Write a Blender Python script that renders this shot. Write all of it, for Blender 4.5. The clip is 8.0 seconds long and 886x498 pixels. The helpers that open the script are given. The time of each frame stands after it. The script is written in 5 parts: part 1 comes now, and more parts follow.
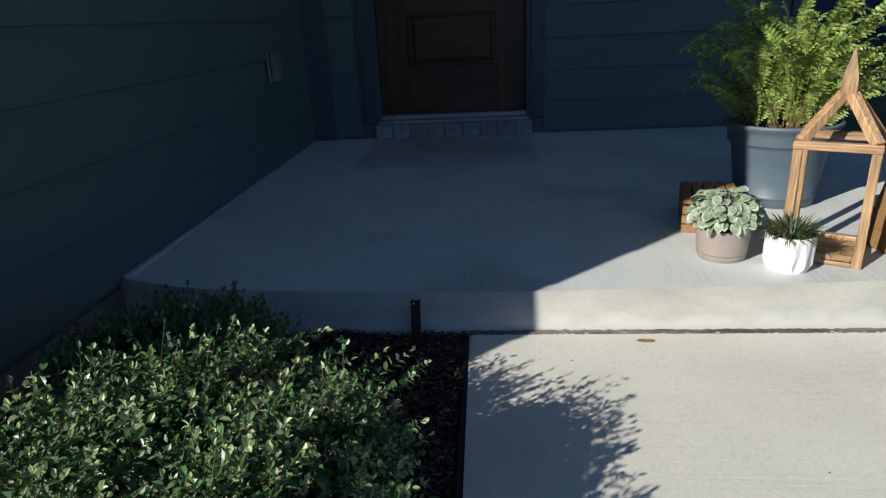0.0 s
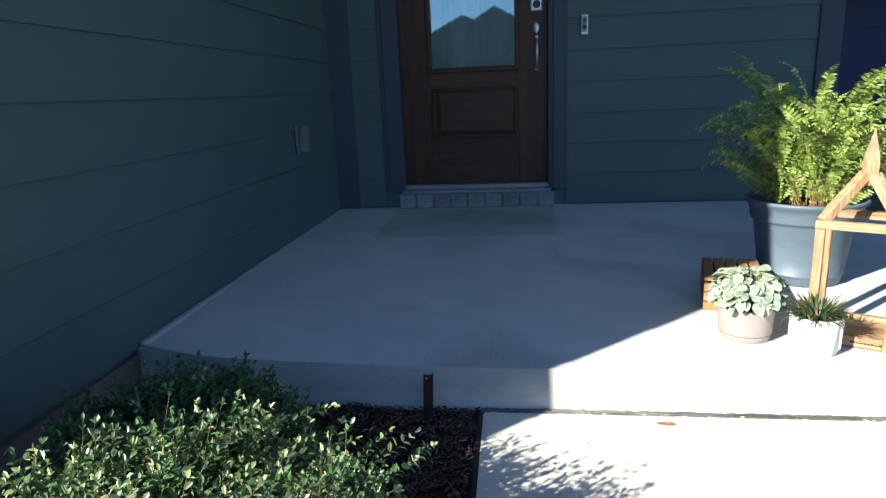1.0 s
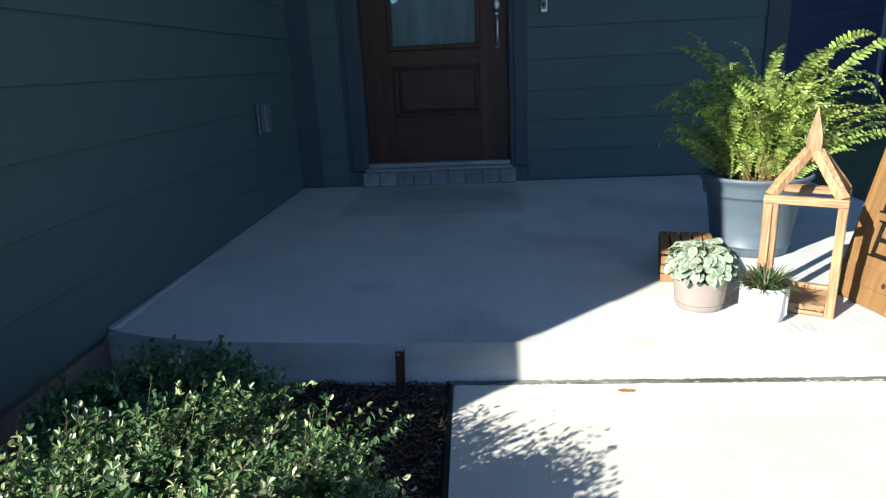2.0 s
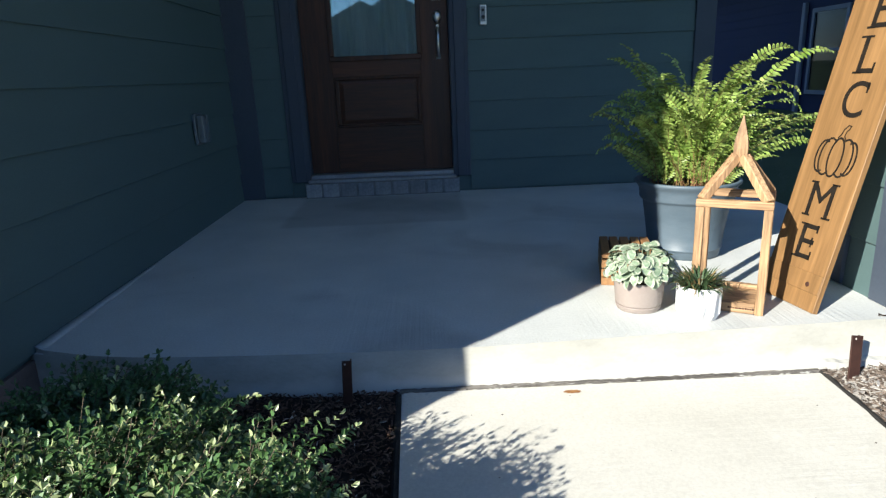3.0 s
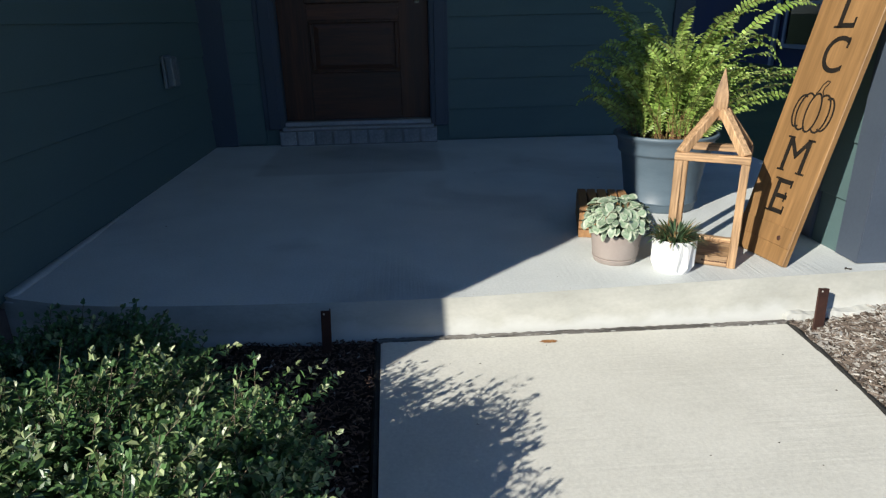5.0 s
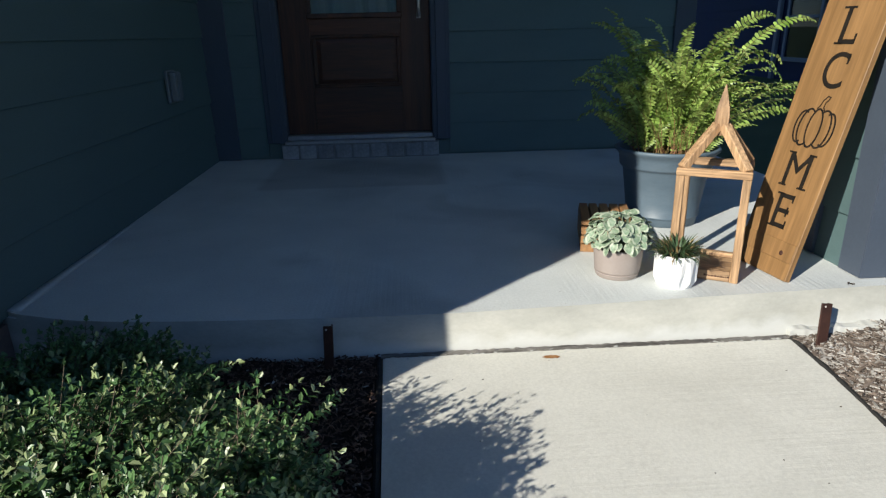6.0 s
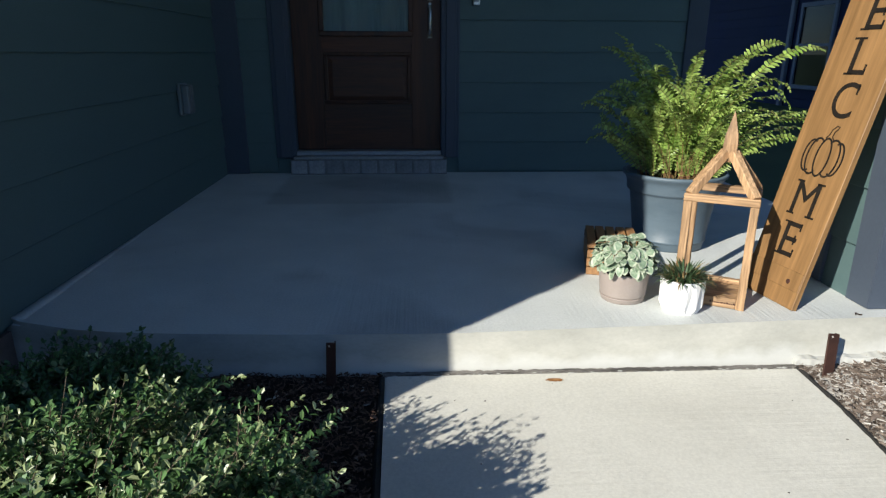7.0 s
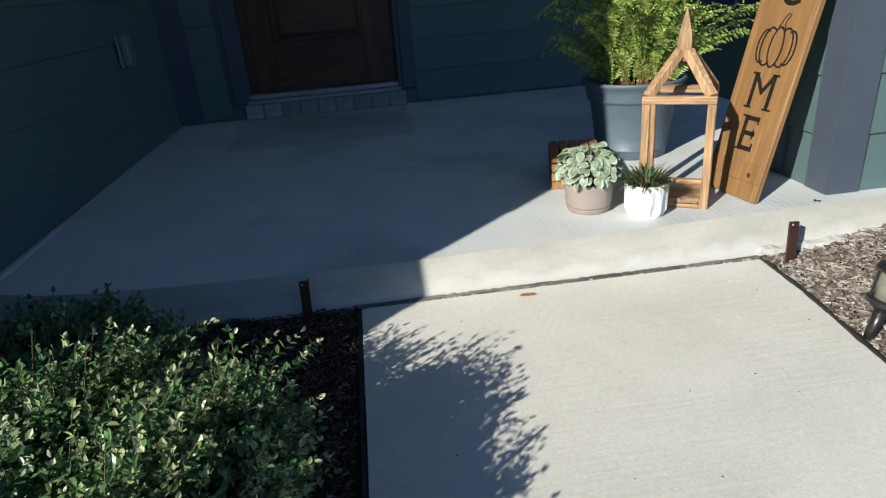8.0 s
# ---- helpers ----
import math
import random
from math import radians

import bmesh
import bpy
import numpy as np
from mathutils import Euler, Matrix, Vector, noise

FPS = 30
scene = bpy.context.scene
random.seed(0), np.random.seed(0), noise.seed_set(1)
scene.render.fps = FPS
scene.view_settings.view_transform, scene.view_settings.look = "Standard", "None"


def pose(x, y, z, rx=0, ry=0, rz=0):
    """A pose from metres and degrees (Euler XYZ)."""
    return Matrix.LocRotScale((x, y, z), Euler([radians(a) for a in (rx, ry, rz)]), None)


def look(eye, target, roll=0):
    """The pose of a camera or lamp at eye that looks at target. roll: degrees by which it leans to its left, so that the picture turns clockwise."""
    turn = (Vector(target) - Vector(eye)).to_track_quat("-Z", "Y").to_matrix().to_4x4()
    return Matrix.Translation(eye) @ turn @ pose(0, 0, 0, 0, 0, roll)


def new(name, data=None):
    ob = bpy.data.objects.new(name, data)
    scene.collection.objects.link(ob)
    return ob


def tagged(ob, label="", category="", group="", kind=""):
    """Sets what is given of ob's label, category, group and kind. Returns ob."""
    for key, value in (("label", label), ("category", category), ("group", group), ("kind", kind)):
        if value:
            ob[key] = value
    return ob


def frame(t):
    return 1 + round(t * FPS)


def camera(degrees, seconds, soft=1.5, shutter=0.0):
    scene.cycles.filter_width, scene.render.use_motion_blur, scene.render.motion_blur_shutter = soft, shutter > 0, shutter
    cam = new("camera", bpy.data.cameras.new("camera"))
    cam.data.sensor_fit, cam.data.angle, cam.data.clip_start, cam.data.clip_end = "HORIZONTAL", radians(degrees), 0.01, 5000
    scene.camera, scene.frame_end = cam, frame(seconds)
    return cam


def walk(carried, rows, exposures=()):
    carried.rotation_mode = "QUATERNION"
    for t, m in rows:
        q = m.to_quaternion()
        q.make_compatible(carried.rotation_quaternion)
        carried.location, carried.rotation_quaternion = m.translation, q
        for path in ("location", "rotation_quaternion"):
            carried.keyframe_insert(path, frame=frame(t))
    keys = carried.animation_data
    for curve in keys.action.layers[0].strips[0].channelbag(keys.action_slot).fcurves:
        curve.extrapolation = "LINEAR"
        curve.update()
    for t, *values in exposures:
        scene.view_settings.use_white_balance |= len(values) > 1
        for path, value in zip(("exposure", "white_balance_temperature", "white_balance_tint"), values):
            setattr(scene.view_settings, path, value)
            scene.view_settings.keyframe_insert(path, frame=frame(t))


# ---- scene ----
cam = camera(70.5, 8.0, 1.3)
PATH = [
    (0, (1.185, -1.582, 0.713), (1.002, 0.286, 0.023), -3.0),
    (0.5, (1.194, -1.577, 0.725), (0.872, 0.307, 0.136), -3.5),
    (1, (1.213, -1.568, 0.73), (0.952, 0.354, 0.244), -2.5),
    (1.5, (1.193, -1.613, 0.754), (0.98, 0.298, 0.206), -4.0),
    (1.7, (1.195, -1.609, 0.75), (1.003, 0.297, 0.175), -3.0),
    (2.8, (1.208, -1.609, 0.753), (1.212, 0.323, 0.238), -3.9),
    (3, (1.199, -1.614, 0.737), (1.233, 0.313, 0.202), -2.4),
    (3.5, (1.193, -1.61, 0.732), (1.264, 0.273, 0.062), -2.8),
    (4, (1.197, -1.609, 0.739), (1.358, 0.252, 0.023), -1.3),
    (4.5, (1.187, -1.609, 0.735), (1.302, 0.26, 0.034), -1.0),
    (5.8, (1.182, -1.606, 0.745), (1.291, 0.284, 0.081), -1.2),
    (6, (1.181, -1.606, 0.747), (1.288, 0.281, 0.095), -1.2),
    (6.5, (1.174, -1.604, 0.749), (1.254, 0.29, 0.112), -1.4),
    (7, (1.179, -1.603, 0.752), (1.272, 0.303, 0.152), 0.2),
    (7.5, (1.181, -1.607, 0.747), (1.281, 0.287, 0.113), -1.3),
    (8, (1.204, -1.611, 0.724), (1.36, 0.218, -0.07), -4.9),
]
EXPOSURES = [(0.0, 0.22), (0.5, 0.95), (1.0, 1.37), (1.5, 1.33), (1.7, 1.25), (3.0, 1.0), (3.5, 0.67), (4.5, 0.46), (6.0, 0.42), (7.0, 0.5), (7.5, 0.55), (8.0, 0.43)]
walk(cam, [(t, look(eye, target, roll)) for t, eye, target, roll in PATH], EXPOSURES)

# ---- world and sun ----
SUN_AZ, SUN_EL = 42.8, 27.3          # heading of the sunbeams in plan, and height of the sun
world = bpy.data.worlds.new("sky")
scene.world = world
world.use_nodes = True
wn = world.node_tree.nodes
sky = wn.new("ShaderNodeTexSky")
sky.sky_type = "NISHITA"
sky.sun_disc = False
sky.air_density, sky.dust_density, sky.ozone_density = 1.0, 0.0, 4.0
sky.sun_elevation = radians(SUN_EL)
sky.sun_rotation = radians(90 - (SUN_AZ + 180))
wn["Background"].inputs["Strength"].default_value = 0.061
tint = wn.new("ShaderNodeMix")
tint.data_type, tint.blend_type = "RGBA", "MULTIPLY"
tint.inputs["Factor"].default_value = 1.0
tint.inputs[7].default_value = (0.88, 1.0, 1.2, 1.0)          # clear dry air: a deeper blue
world.node_tree.links.new(sky.outputs[0], tint.inputs[6])
world.node_tree.links.new(tint.outputs[2], wn["Background"].inputs["Color"])
sun_data = bpy.data.lights.new("sun", "SUN")
sun_data.energy, sun_data.angle, sun_data.color = 5.0, radians(0.53), (1.0, 0.955, 0.86)
sun = new("sun", sun_data)
beam = Vector((math.cos(radians(SUN_AZ)) * math.cos(radians(SUN_EL)), math.sin(radians(SUN_AZ)) * math.cos(radians(SUN_EL)), -math.sin(radians(SUN_EL))))
sun.matrix_world = look((-8, -7, 6), Vector((-8, -7, 6)) + beam)


# ---- materials ----
def nodes_of(name):
    m = bpy.data.materials.new(name)
    m.use_nodes = True
    return m, m.node_tree.nodes, m.node_tree.links, m.node_tree.nodes["Principled BSDF"]


def surf(name, a, b, rough=0.7, big=3.0, fine=60.0, bump=0.3, depth=0.002, metal=0.0, stretch=(1, 1, 1), vary=0.0, island=False, spec=0.5, speck=0.15, translucent=0.0, coat=0.0):
    """Two-scale surface: colour drifts from a to b over large noise, fine noise gives grain and relief."""
    m, n, l, p = nodes_of(name)
    co = n.new("ShaderNodeTexCoord")
    mp = n.new("ShaderNodeMapping")
    mp.inputs["Scale"].default_value = stretch
    l.new(co.outputs["Object"], mp.inputs["Vector"])
    n1 = n.new("ShaderNodeTexNoise")
    n1.inputs["Scale"].default_value, n1.inputs["Detail"].default_value, n1.inputs["Roughness"].default_value = big, 6, 0.62
    n2 = n.new("ShaderNodeTexNoise")
    n2.inputs["Scale"].default_value, n2.inputs["Detail"].default_value, n2.inputs["Roughness"].default_value = fine, 5, 0.65
    l.new(mp.outputs[0], n1.inputs["Vector"])
    l.new(mp.outputs[0], n2.inputs["Vector"])
    r = n.new("ShaderNodeValToRGB")
    r.color_ramp.elements[0].position, r.color_ramp.elements[1].position = 0.32, 0.68
    r.color_ramp.elements[0].color, r.color_ramp.elements[1].color = (*a, 1), (*b, 1)
    l.new(n1.outputs["Fac"], r.inputs["Fac"])
    h = n.new("ShaderNodeHueSaturation")
    l.new(r.outputs["Color"], h.inputs["Color"])
    v = n.new("ShaderNodeMapRange")
    v.inputs["From Min"].default_value, v.inputs["From Max"].default_value = 0.25, 0.75
    v.inputs["To Min"].default_value, v.inputs["To Max"].default_value = 1 - speck, 1 + speck
    l.new(n2.outputs["Fac"], v.inputs["Value"])
    value = v.outputs[0]
    if vary:
        rnd = n.new("ShaderNodeNewGeometry").outputs["Random Per Island"] if island else n.new("ShaderNodeObjectInfo").outputs["Random"]
        w = n.new("ShaderNodeMapRange")
        w.inputs["To Min"].default_value, w.inputs["To Max"].default_value = 1 - vary, 1 + vary
        l.new(rnd, w.inputs["Value"])
        mul = n.new("ShaderNodeMath")
        mul.operation = "MULTIPLY"
        l.new(value, mul.inputs[0])
        l.new(w.outputs[0], mul.inputs[1])
        value = mul.outputs[0]
    l.new(value, h.inputs["Value"])
    l.new(h.outputs["Color"], p.inputs["Base Color"])
    rr = n.new("ShaderNodeMapRange")
    rr.inputs["To Min"].default_value, rr.inputs["To Max"].default_value = max(0.03, rough - 0.12), min(1, rough + 0.12)
    l.new(n1.outputs["Fac"], rr.inputs["Value"])
    l.new(rr.outputs[0], p.inputs["Roughness"])
    p.inputs["Metallic"].default_value = metal
    p.inputs["Specular IOR Level"].default_value = spec
    p.inputs["Coat Weight"].default_value = coat
    if bump:
        bp = n.new("ShaderNodeBump")
        bp.inputs["Strength"].default_value, bp.inputs["Distance"].default_value = bump, depth
        l.new(n2.outputs["Fac"], bp.inputs["Height"])
        l.new(bp.outputs[0], p.inputs["Normal"])
    if translucent:
        t = n.new("ShaderNodeBsdfTranslucent")
        l.new(h.outputs["Color"], t.inputs["Color"])
        mx = n.new("ShaderNodeMixShader")
        mx.inputs[0].default_value = translucent
        l.new(p.outputs[0], mx.inputs[1])
        l.new(t.outputs[0], mx.inputs[2])
        l.new(mx.outputs[0], n["Material Output"].inputs["Surface"])
    return m


def concrete(name, a, b, brush, stains=0.12, comb=0.3, mat_mark=None):
    """Broomed concrete: fine brush lines along one axis, blotches, pits and a few dark stains."""
    m, n, l, p = nodes_of(name)
    co = n.new("ShaderNodeTexCoord")
    big = n.new("ShaderNodeTexNoise")
    big.inputs["Scale"].default_value, big.inputs["Detail"].default_value, big.inputs["Roughness"].default_value = 2.6, 8, 0.6
    l.new(co.outputs["Object"], big.inputs["Vector"])
    mp = n.new("ShaderNodeMapping")
    mp.inputs["Scale"].default_value = brush
    mp.inputs["Rotation"].default_value = (0, 0, 0.06)
    l.new(co.outputs["Object"], mp.inputs["Vector"])
    br = n.new("ShaderNodeTexNoise")
    br.inputs["Scale"].default_value, br.inputs["Detail"].default_value = 1.0, 4
    l.new(mp.outputs[0], br.inputs["Vector"])
    pit = n.new("ShaderNodeTexNoise")
    pit.inputs["Scale"].default_value, pit.inputs["Detail"].default_value, pit.inputs["Roughness"].default_value = 140, 5, 0.7
    l.new(co.outputs["Object"], pit.inputs["Vector"])
    r = n.new("ShaderNodeValToRGB")
    r.color_ramp.elements[0].position, r.color_ramp.elements[1].position = 0.3, 0.7
    r.color_ramp.elements[0].color, r.color_ramp.elements[1].color = (*a, 1), (*b, 1)
    l.new(big.outputs["Fac"], r.inputs["Fac"])
    st = n.new("ShaderNodeTexNoise")
    st.inputs["Scale"].default_value, st.inputs["Detail"].default_value, st.inputs["Distortion"].default_value = 1.5, 9, 0.8
    l.new(co.outputs["Object"], st.inputs["Vector"])
    sr = n.new("ShaderNodeMapRange")
    sr.inputs["From Min"].default_value, sr.inputs["From Max"].default_value = 0.52, 0.7
    sr.inputs["To Min"].default_value, sr.inputs["To Max"].default_value = 1.0, 1.0 - stains
    l.new(st.outputs["Fac"], sr.inputs["Value"])
    pr = n.new("ShaderNodeMapRange")
    pr.inputs["From Min"].default_value, pr.inputs["From Max"].default_value = 0.25, 0.75
    pr.inputs["To Min"].default_value, pr.inputs["To Max"].default_value = 0.86, 1.12
    l.new(pit.outputs["Fac"], pr.inputs["Value"])
    mul = n.new("ShaderNodeMath")
    mul.operation = "MULTIPLY"
    l.new(sr.outputs[0], mul.inputs[0])
    l.new(pr.outputs[0], mul.inputs[1])
    if mat_mark:                                     # worn trace that a door mat left: centre and half size
        sep = n.new("ShaderNodeSeparateXYZ")
        wob = n.new("ShaderNodeVectorMath")
        wob.operation = "MULTIPLY_ADD"
        wob.inputs[1].default_value = (0.09, 0.09, 0)
        l.new(pit.outputs["Color"], wob.inputs[0])
        l.new(co.outputs["Object"], wob.inputs[2])
        l.new(wob.outputs[0], sep.inputs[0])
        last = mul.outputs[0]
        dist = []
        for axis, c, half in (("X", mat_mark[0], mat_mark[2]), ("Y", mat_mark[1], mat_mark[3])):
            sub = n.new("ShaderNodeMath")
            sub.operation = "SUBTRACT"
            sub.inputs[1].default_value = c
            l.new(sep.outputs[axis], sub.inputs[0])
            ab = n.new("ShaderNodeMath")
            ab.operation = "ABSOLUTE"
            l.new(sub.outputs[0], ab.inputs[0])
            e = n.new("ShaderNodeMapRange")
            e.inputs["From Min"].default_value, e.inputs["From Max"].default_value = half - 0.02, half + 0.02
            e.inputs["To Min"].default_value, e.inputs["To Max"].default_value = 1.0, 0.0
            l.new(ab.outputs[0], e.inputs["Value"])
            dist.append(e.outputs[0])
        both = n.new("ShaderNodeMath")
        both.operation = "MULTIPLY"
        l.new(dist[0], both.inputs[0])
        l.new(dist[1], both.inputs[1])
        dim = n.new("ShaderNodeMapRange")
        dim.inputs["To Min"].default_value, dim.inputs["To Max"].default_value = 1.0, 0.78
        l.new(both.outputs[0], dim.inputs["Value"])
        m2 = n.new("ShaderNodeMath")
        m2.operation = "MULTIPLY"
        l.new(last, m2.inputs[0])
        l.new(dim.outputs[0], m2.inputs[1])
        mul = m2
    h = n.new("ShaderNodeHueSaturation")
    l.new(r.outputs["Color"], h.inputs["Color"])
    l.new(mul.outputs[0], h.inputs["Value"])
    l.new(h.outputs["Color"], p.inputs["Base Color"])
    p.inputs["Roughness"].default_value = 0.88
    patch = n.new("ShaderNodeMapRange")                # broom marks come and go in patches
    patch.inputs["From Min"].default_value, patch.inputs["From Max"].default_value = 0.44, 0.64
    patch.inputs["To Min"].default_value, patch.inputs["To Max"].default_value = 0.1, 1.0
    l.new(st.outputs["Fac"], patch.inputs["Value"])
    relief = n.new("ShaderNodeMath")
    relief.operation = "MULTIPLY"
    l.new(br.outputs["Fac"], relief.inputs[0])
    l.new(patch.outputs[0], relief.inputs[1])
    b1 = n.new("ShaderNodeBump")
    b1.inputs["Strength"].default_value, b1.inputs["Distance"].default_value = comb, 0.004
    l.new(relief.outputs[0], b1.inputs["Height"])
    b2 = n.new("ShaderNodeBump")
    b2.inputs["Strength"].default_value, b2.inputs["Distance"].default_value = 0.3, 0.0015
    l.new(pit.outputs["Fac"], b2.inputs["Height"])
    l.new(b1.outputs[0], b2.inputs["Normal"])
    l.new(b2.outputs[0], p.inputs["Normal"])
    return m


def wood(name, a, b, rough=0.6, axis="Z", grain=40.0, vary=0.12, knots=0.25, bump=0.25):
    """Wood with the grain along one axis."""
    k = {"X": (0.06, 1, 1), "Y": (1, 0.06, 1), "Z": (1, 1, 0.06)}[axis]
    return surf(name, a, b, rough, grain * 0.5, grain * 4, bump, 0.0012, stretch=k, vary=vary, speck=knots)


def glass(name, tint=(1, 1, 1), ior=2.6, mirror=(1, 1, 1)):
    """Thin window glass: clear, with a mirror coat that grows at grazing angles."""
    m, n, l, p = nodes_of(name)
    n.remove(p)
    tr = n.new("ShaderNodeBsdfTransparent")
    tr.inputs["Color"].default_value = (*tint, 1)
    gl = n.new("ShaderNodeBsdfGlossy")
    gl.inputs["Roughness"].default_value = 0.01
    gl.inputs["Color"].default_value = (*mirror, 1)
    fr = n.new("ShaderNodeFresnel")
    fr.inputs["IOR"].default_value = ior
    mx = n.new("ShaderNodeMixShader")
    l.new(fr.outputs[0], mx.inputs[0])
    l.new(tr.outputs[0], mx.inputs[1])
    l.new(gl.outputs[0], mx.inputs[2])
    l.new(mx.outputs[0], n["Material Output"].inputs["Surface"])
    return m


M_PORCH = concrete("porch_concrete", (0.535, 0.565, 0.555), (0.645, 0.67, 0.65), (85, 2.2, 4), 0.24, 0.65, (0.945, 2.03, 0.49, 0.40))
M_WALK = concrete("walk_concrete", (0.58, 0.57, 0.505), (0.68, 0.67, 0.60), (4, 80, 4), 0.08, 0.22)
def parge(name):
    """Trowelled cement face: grey-beige coat with a pale lime bloom that has crept up from the foot."""
    m = surf(name, (0.34, 0.34, 0.30), (0.45, 0.445, 0.395), 0.85, 4, 60, 0.2, 0.003, speck=0.07, stretch=(1, 1, 1.8))
    n, l = m.node_tree.nodes, m.node_tree.links
    p = n["Principled BSDF"]
    coat = p.inputs["Base Color"].links[0].from_socket
    co = n.new("ShaderNodeTexCoord")
    sep = n.new("ShaderNodeSeparateXYZ")
    l.new(co.outputs["Object"], sep.inputs[0])
    wav = n.new("ShaderNodeTexNoise")
    wav.inputs["Scale"].default_value, wav.inputs["Detail"].default_value = 9, 10
    l.new(co.outputs["Object"], wav.inputs["Vector"])
    level = n.new("ShaderNodeMath")
    level.operation = "MULTIPLY_ADD"
    level.inputs[1].default_value = 0.11
    l.new(wav.outputs["Fac"], level.inputs[0])
    l.new(sep.outputs["Z"], level.inputs[2])
    e = n.new("ShaderNodeMapRange")
    e.inputs["From Min"].default_value, e.inputs["From Max"].default_value = -0.012, -0.048
    e.inputs["To Min"].default_value, e.inputs["To Max"].default_value = 0.0, 0.55
    l.new(level.outputs[0], e.inputs["Value"])
    mx = n.new("ShaderNodeMix")
    mx.data_type = "RGBA"
    l.new(e.outputs[0], mx.inputs["Factor"])
    l.new(coat, mx.inputs[6])
    mx.inputs[7].default_value = (0.57, 0.58, 0.56, 1)
    l.new(mx.outputs[2], p.inputs["Base Color"])
    return m


M_PARGE = parge("parge_coat")
M_JOINT = surf("joint_filler", (0.09, 0.083, 0.075), (0.33, 0.31, 0.28), 0.95, 16, 150, 1.0, 0.008, stretch=(0.5, 3, 3), speck=0.4)
M_EDGING = surf("black_edging", (0.008, 0.008, 0.008), (0.03, 0.028, 0.025), 0.8, 20, 120, 0.6, 0.004)
M_SIDING = surf("teal_siding_paint", (0.077, 0.130, 0.132), (0.091, 0.149, 0.150), 0.62, 2.5, 90, 0.22, 0.0012, stretch=(1, 0.25, 3), speck=0.06, vary=0.03)
M_TRIM = surf("slate_blue_trim_paint", (0.053, 0.069, 0.097), (0.064, 0.083, 0.113), 0.6, 4, 90, 0.2, 0.001, speck=0.07)
M_FOUND = surf("foundation_brown", (0.15, 0.115, 0.105), (0.23, 0.18, 0.16), 0.9, 5, 60, 0.5, 0.004)
M_DOOR = wood("dark_stained_door", (0.036, 0.012, 0.005), (0.10, 0.034, 0.014), 0.5, "Z", 22, 0.1, 0.3, 0.2)
M_DOORH = wood("dark_stained_door_rail", (0.036, 0.012, 0.005), (0.10, 0.034, 0.014), 0.5, "X", 22, 0.1, 0.3, 0.2)
M_BRICK = surf("grey_brick", (0.20, 0.215, 0.235), (0.36, 0.37, 0.38), 0.9, 12, 90, 0.5, 0.004, vary=0.22)
M_MORTAR = surf("mortar", (0.16, 0.165, 0.17), (0.24, 0.245, 0.25), 0.95, 20, 120, 0.5, 0.004)
M_SILL = surf("aluminium_sill", (0.32, 0.33, 0.35), (0.42, 0.43, 0.45), 0.45, 8, 90, 0.15, 0.001, metal=0.6)
M_CHROME = surf("satin_nickel", (0.62, 0.61, 0.59), (0.72, 0.71, 0.69), 0.3, 8, 120, 0.05, 0.0005, metal=0.9)
M_DARKPLASTIC = surf("black_plastic", (0.012, 0.012, 0.014), (0.02, 0.02, 0.022), 0.35, 8, 120, 0.1, 0.0005)
M_WHITEPLASTIC = surf("pale_grey_plastic", (0.2, 0.23, 0.245), (0.26, 0.29, 0.305), 0.45, 8, 100, 0.1, 0.0008)
M_OUTLET = surf("grey_outlet_plastic", (0.12, 0.15, 0.165), (0.17, 0.2, 0.215), 0.4, 8, 100, 0.1, 0.0008)
M_GLASS = glass("door_glass", (1, 1, 1), 2.55, (0.70, 0.93, 1.0))
M_WINGLASS = glass("window_glass", (0.5, 0.55, 0.6), 1.15)
M_CURTAIN = surf("sheer_curtain", (0.42, 0.45, 0.36), (0.82, 0.82, 0.68), 0.9, 9, 200, 0.2, 0.001, stretch=(1, 1, 0.12), translucent=0.25)
M_ROOM = surf("dim_room_paint", (0.1, 0.095, 0.09), (0.13, 0.125, 0.12), 0.9)
M_RUST = surf("rusty_steel", (0.03, 0.012, 0.008), (0.075, 0.03, 0.02), 0.75, 14, 120, 0.5, 0.002, metal=0.25)
M_RUSTSTAIN = surf("rust_stain", (0.22, 0.075, 0.015), (0.46, 0.27, 0.11), 0.9, 40, 150, 0.3, 0.002)
M_CRATE = wood("reddish_crate_wood", (0.29, 0.145, 0.06), (0.47, 0.265, 0.115), 0.6, "Y", 24, 0.2)
M_CRATEDARK = surf("crate_inside", (0.03, 0.016, 0.01), (0.05, 0.028, 0.016), 0.8)
M_CEDAR = wood("cedar_lath", (0.215, 0.122, 0.056), (0.45, 0.29, 0.16), 0.7, "Z", 34, 0.22, 0.55, 0.7)
M_CEDARH = wood("cedar_rail", (0.215, 0.122, 0.056), (0.45, 0.29, 0.16), 0.7, "X", 34, 0.22, 0.55, 0.7)
M_SIGN = wood("stained_sign_board", (0.19, 0.102, 0.038), (0.295, 0.165, 0.066), 0.55, "Z", 14, 0.05, 0.32, 0.4)
M_INK = surf("black_paint", (0.008, 0.007, 0.006), (0.02, 0.016, 0.012), 0.85, 30, 200, 0.2, 0.0006, spec=0.15)
M_BLUEPOT = surf("blue_grey_planter_plastic", (0.082, 0.12, 0.152), (0.115, 0.158, 0.195), 0.5, 5, 120, 0.25, 0.001, stretch=(1, 1, 3), speck=0.06)
M_TAUPE = surf("taupe_pot_plastic", (0.30, 0.25, 0.225), (0.35, 0.30, 0.27), 0.55, 7, 150, 0.12, 0.0006, speck=0.04)
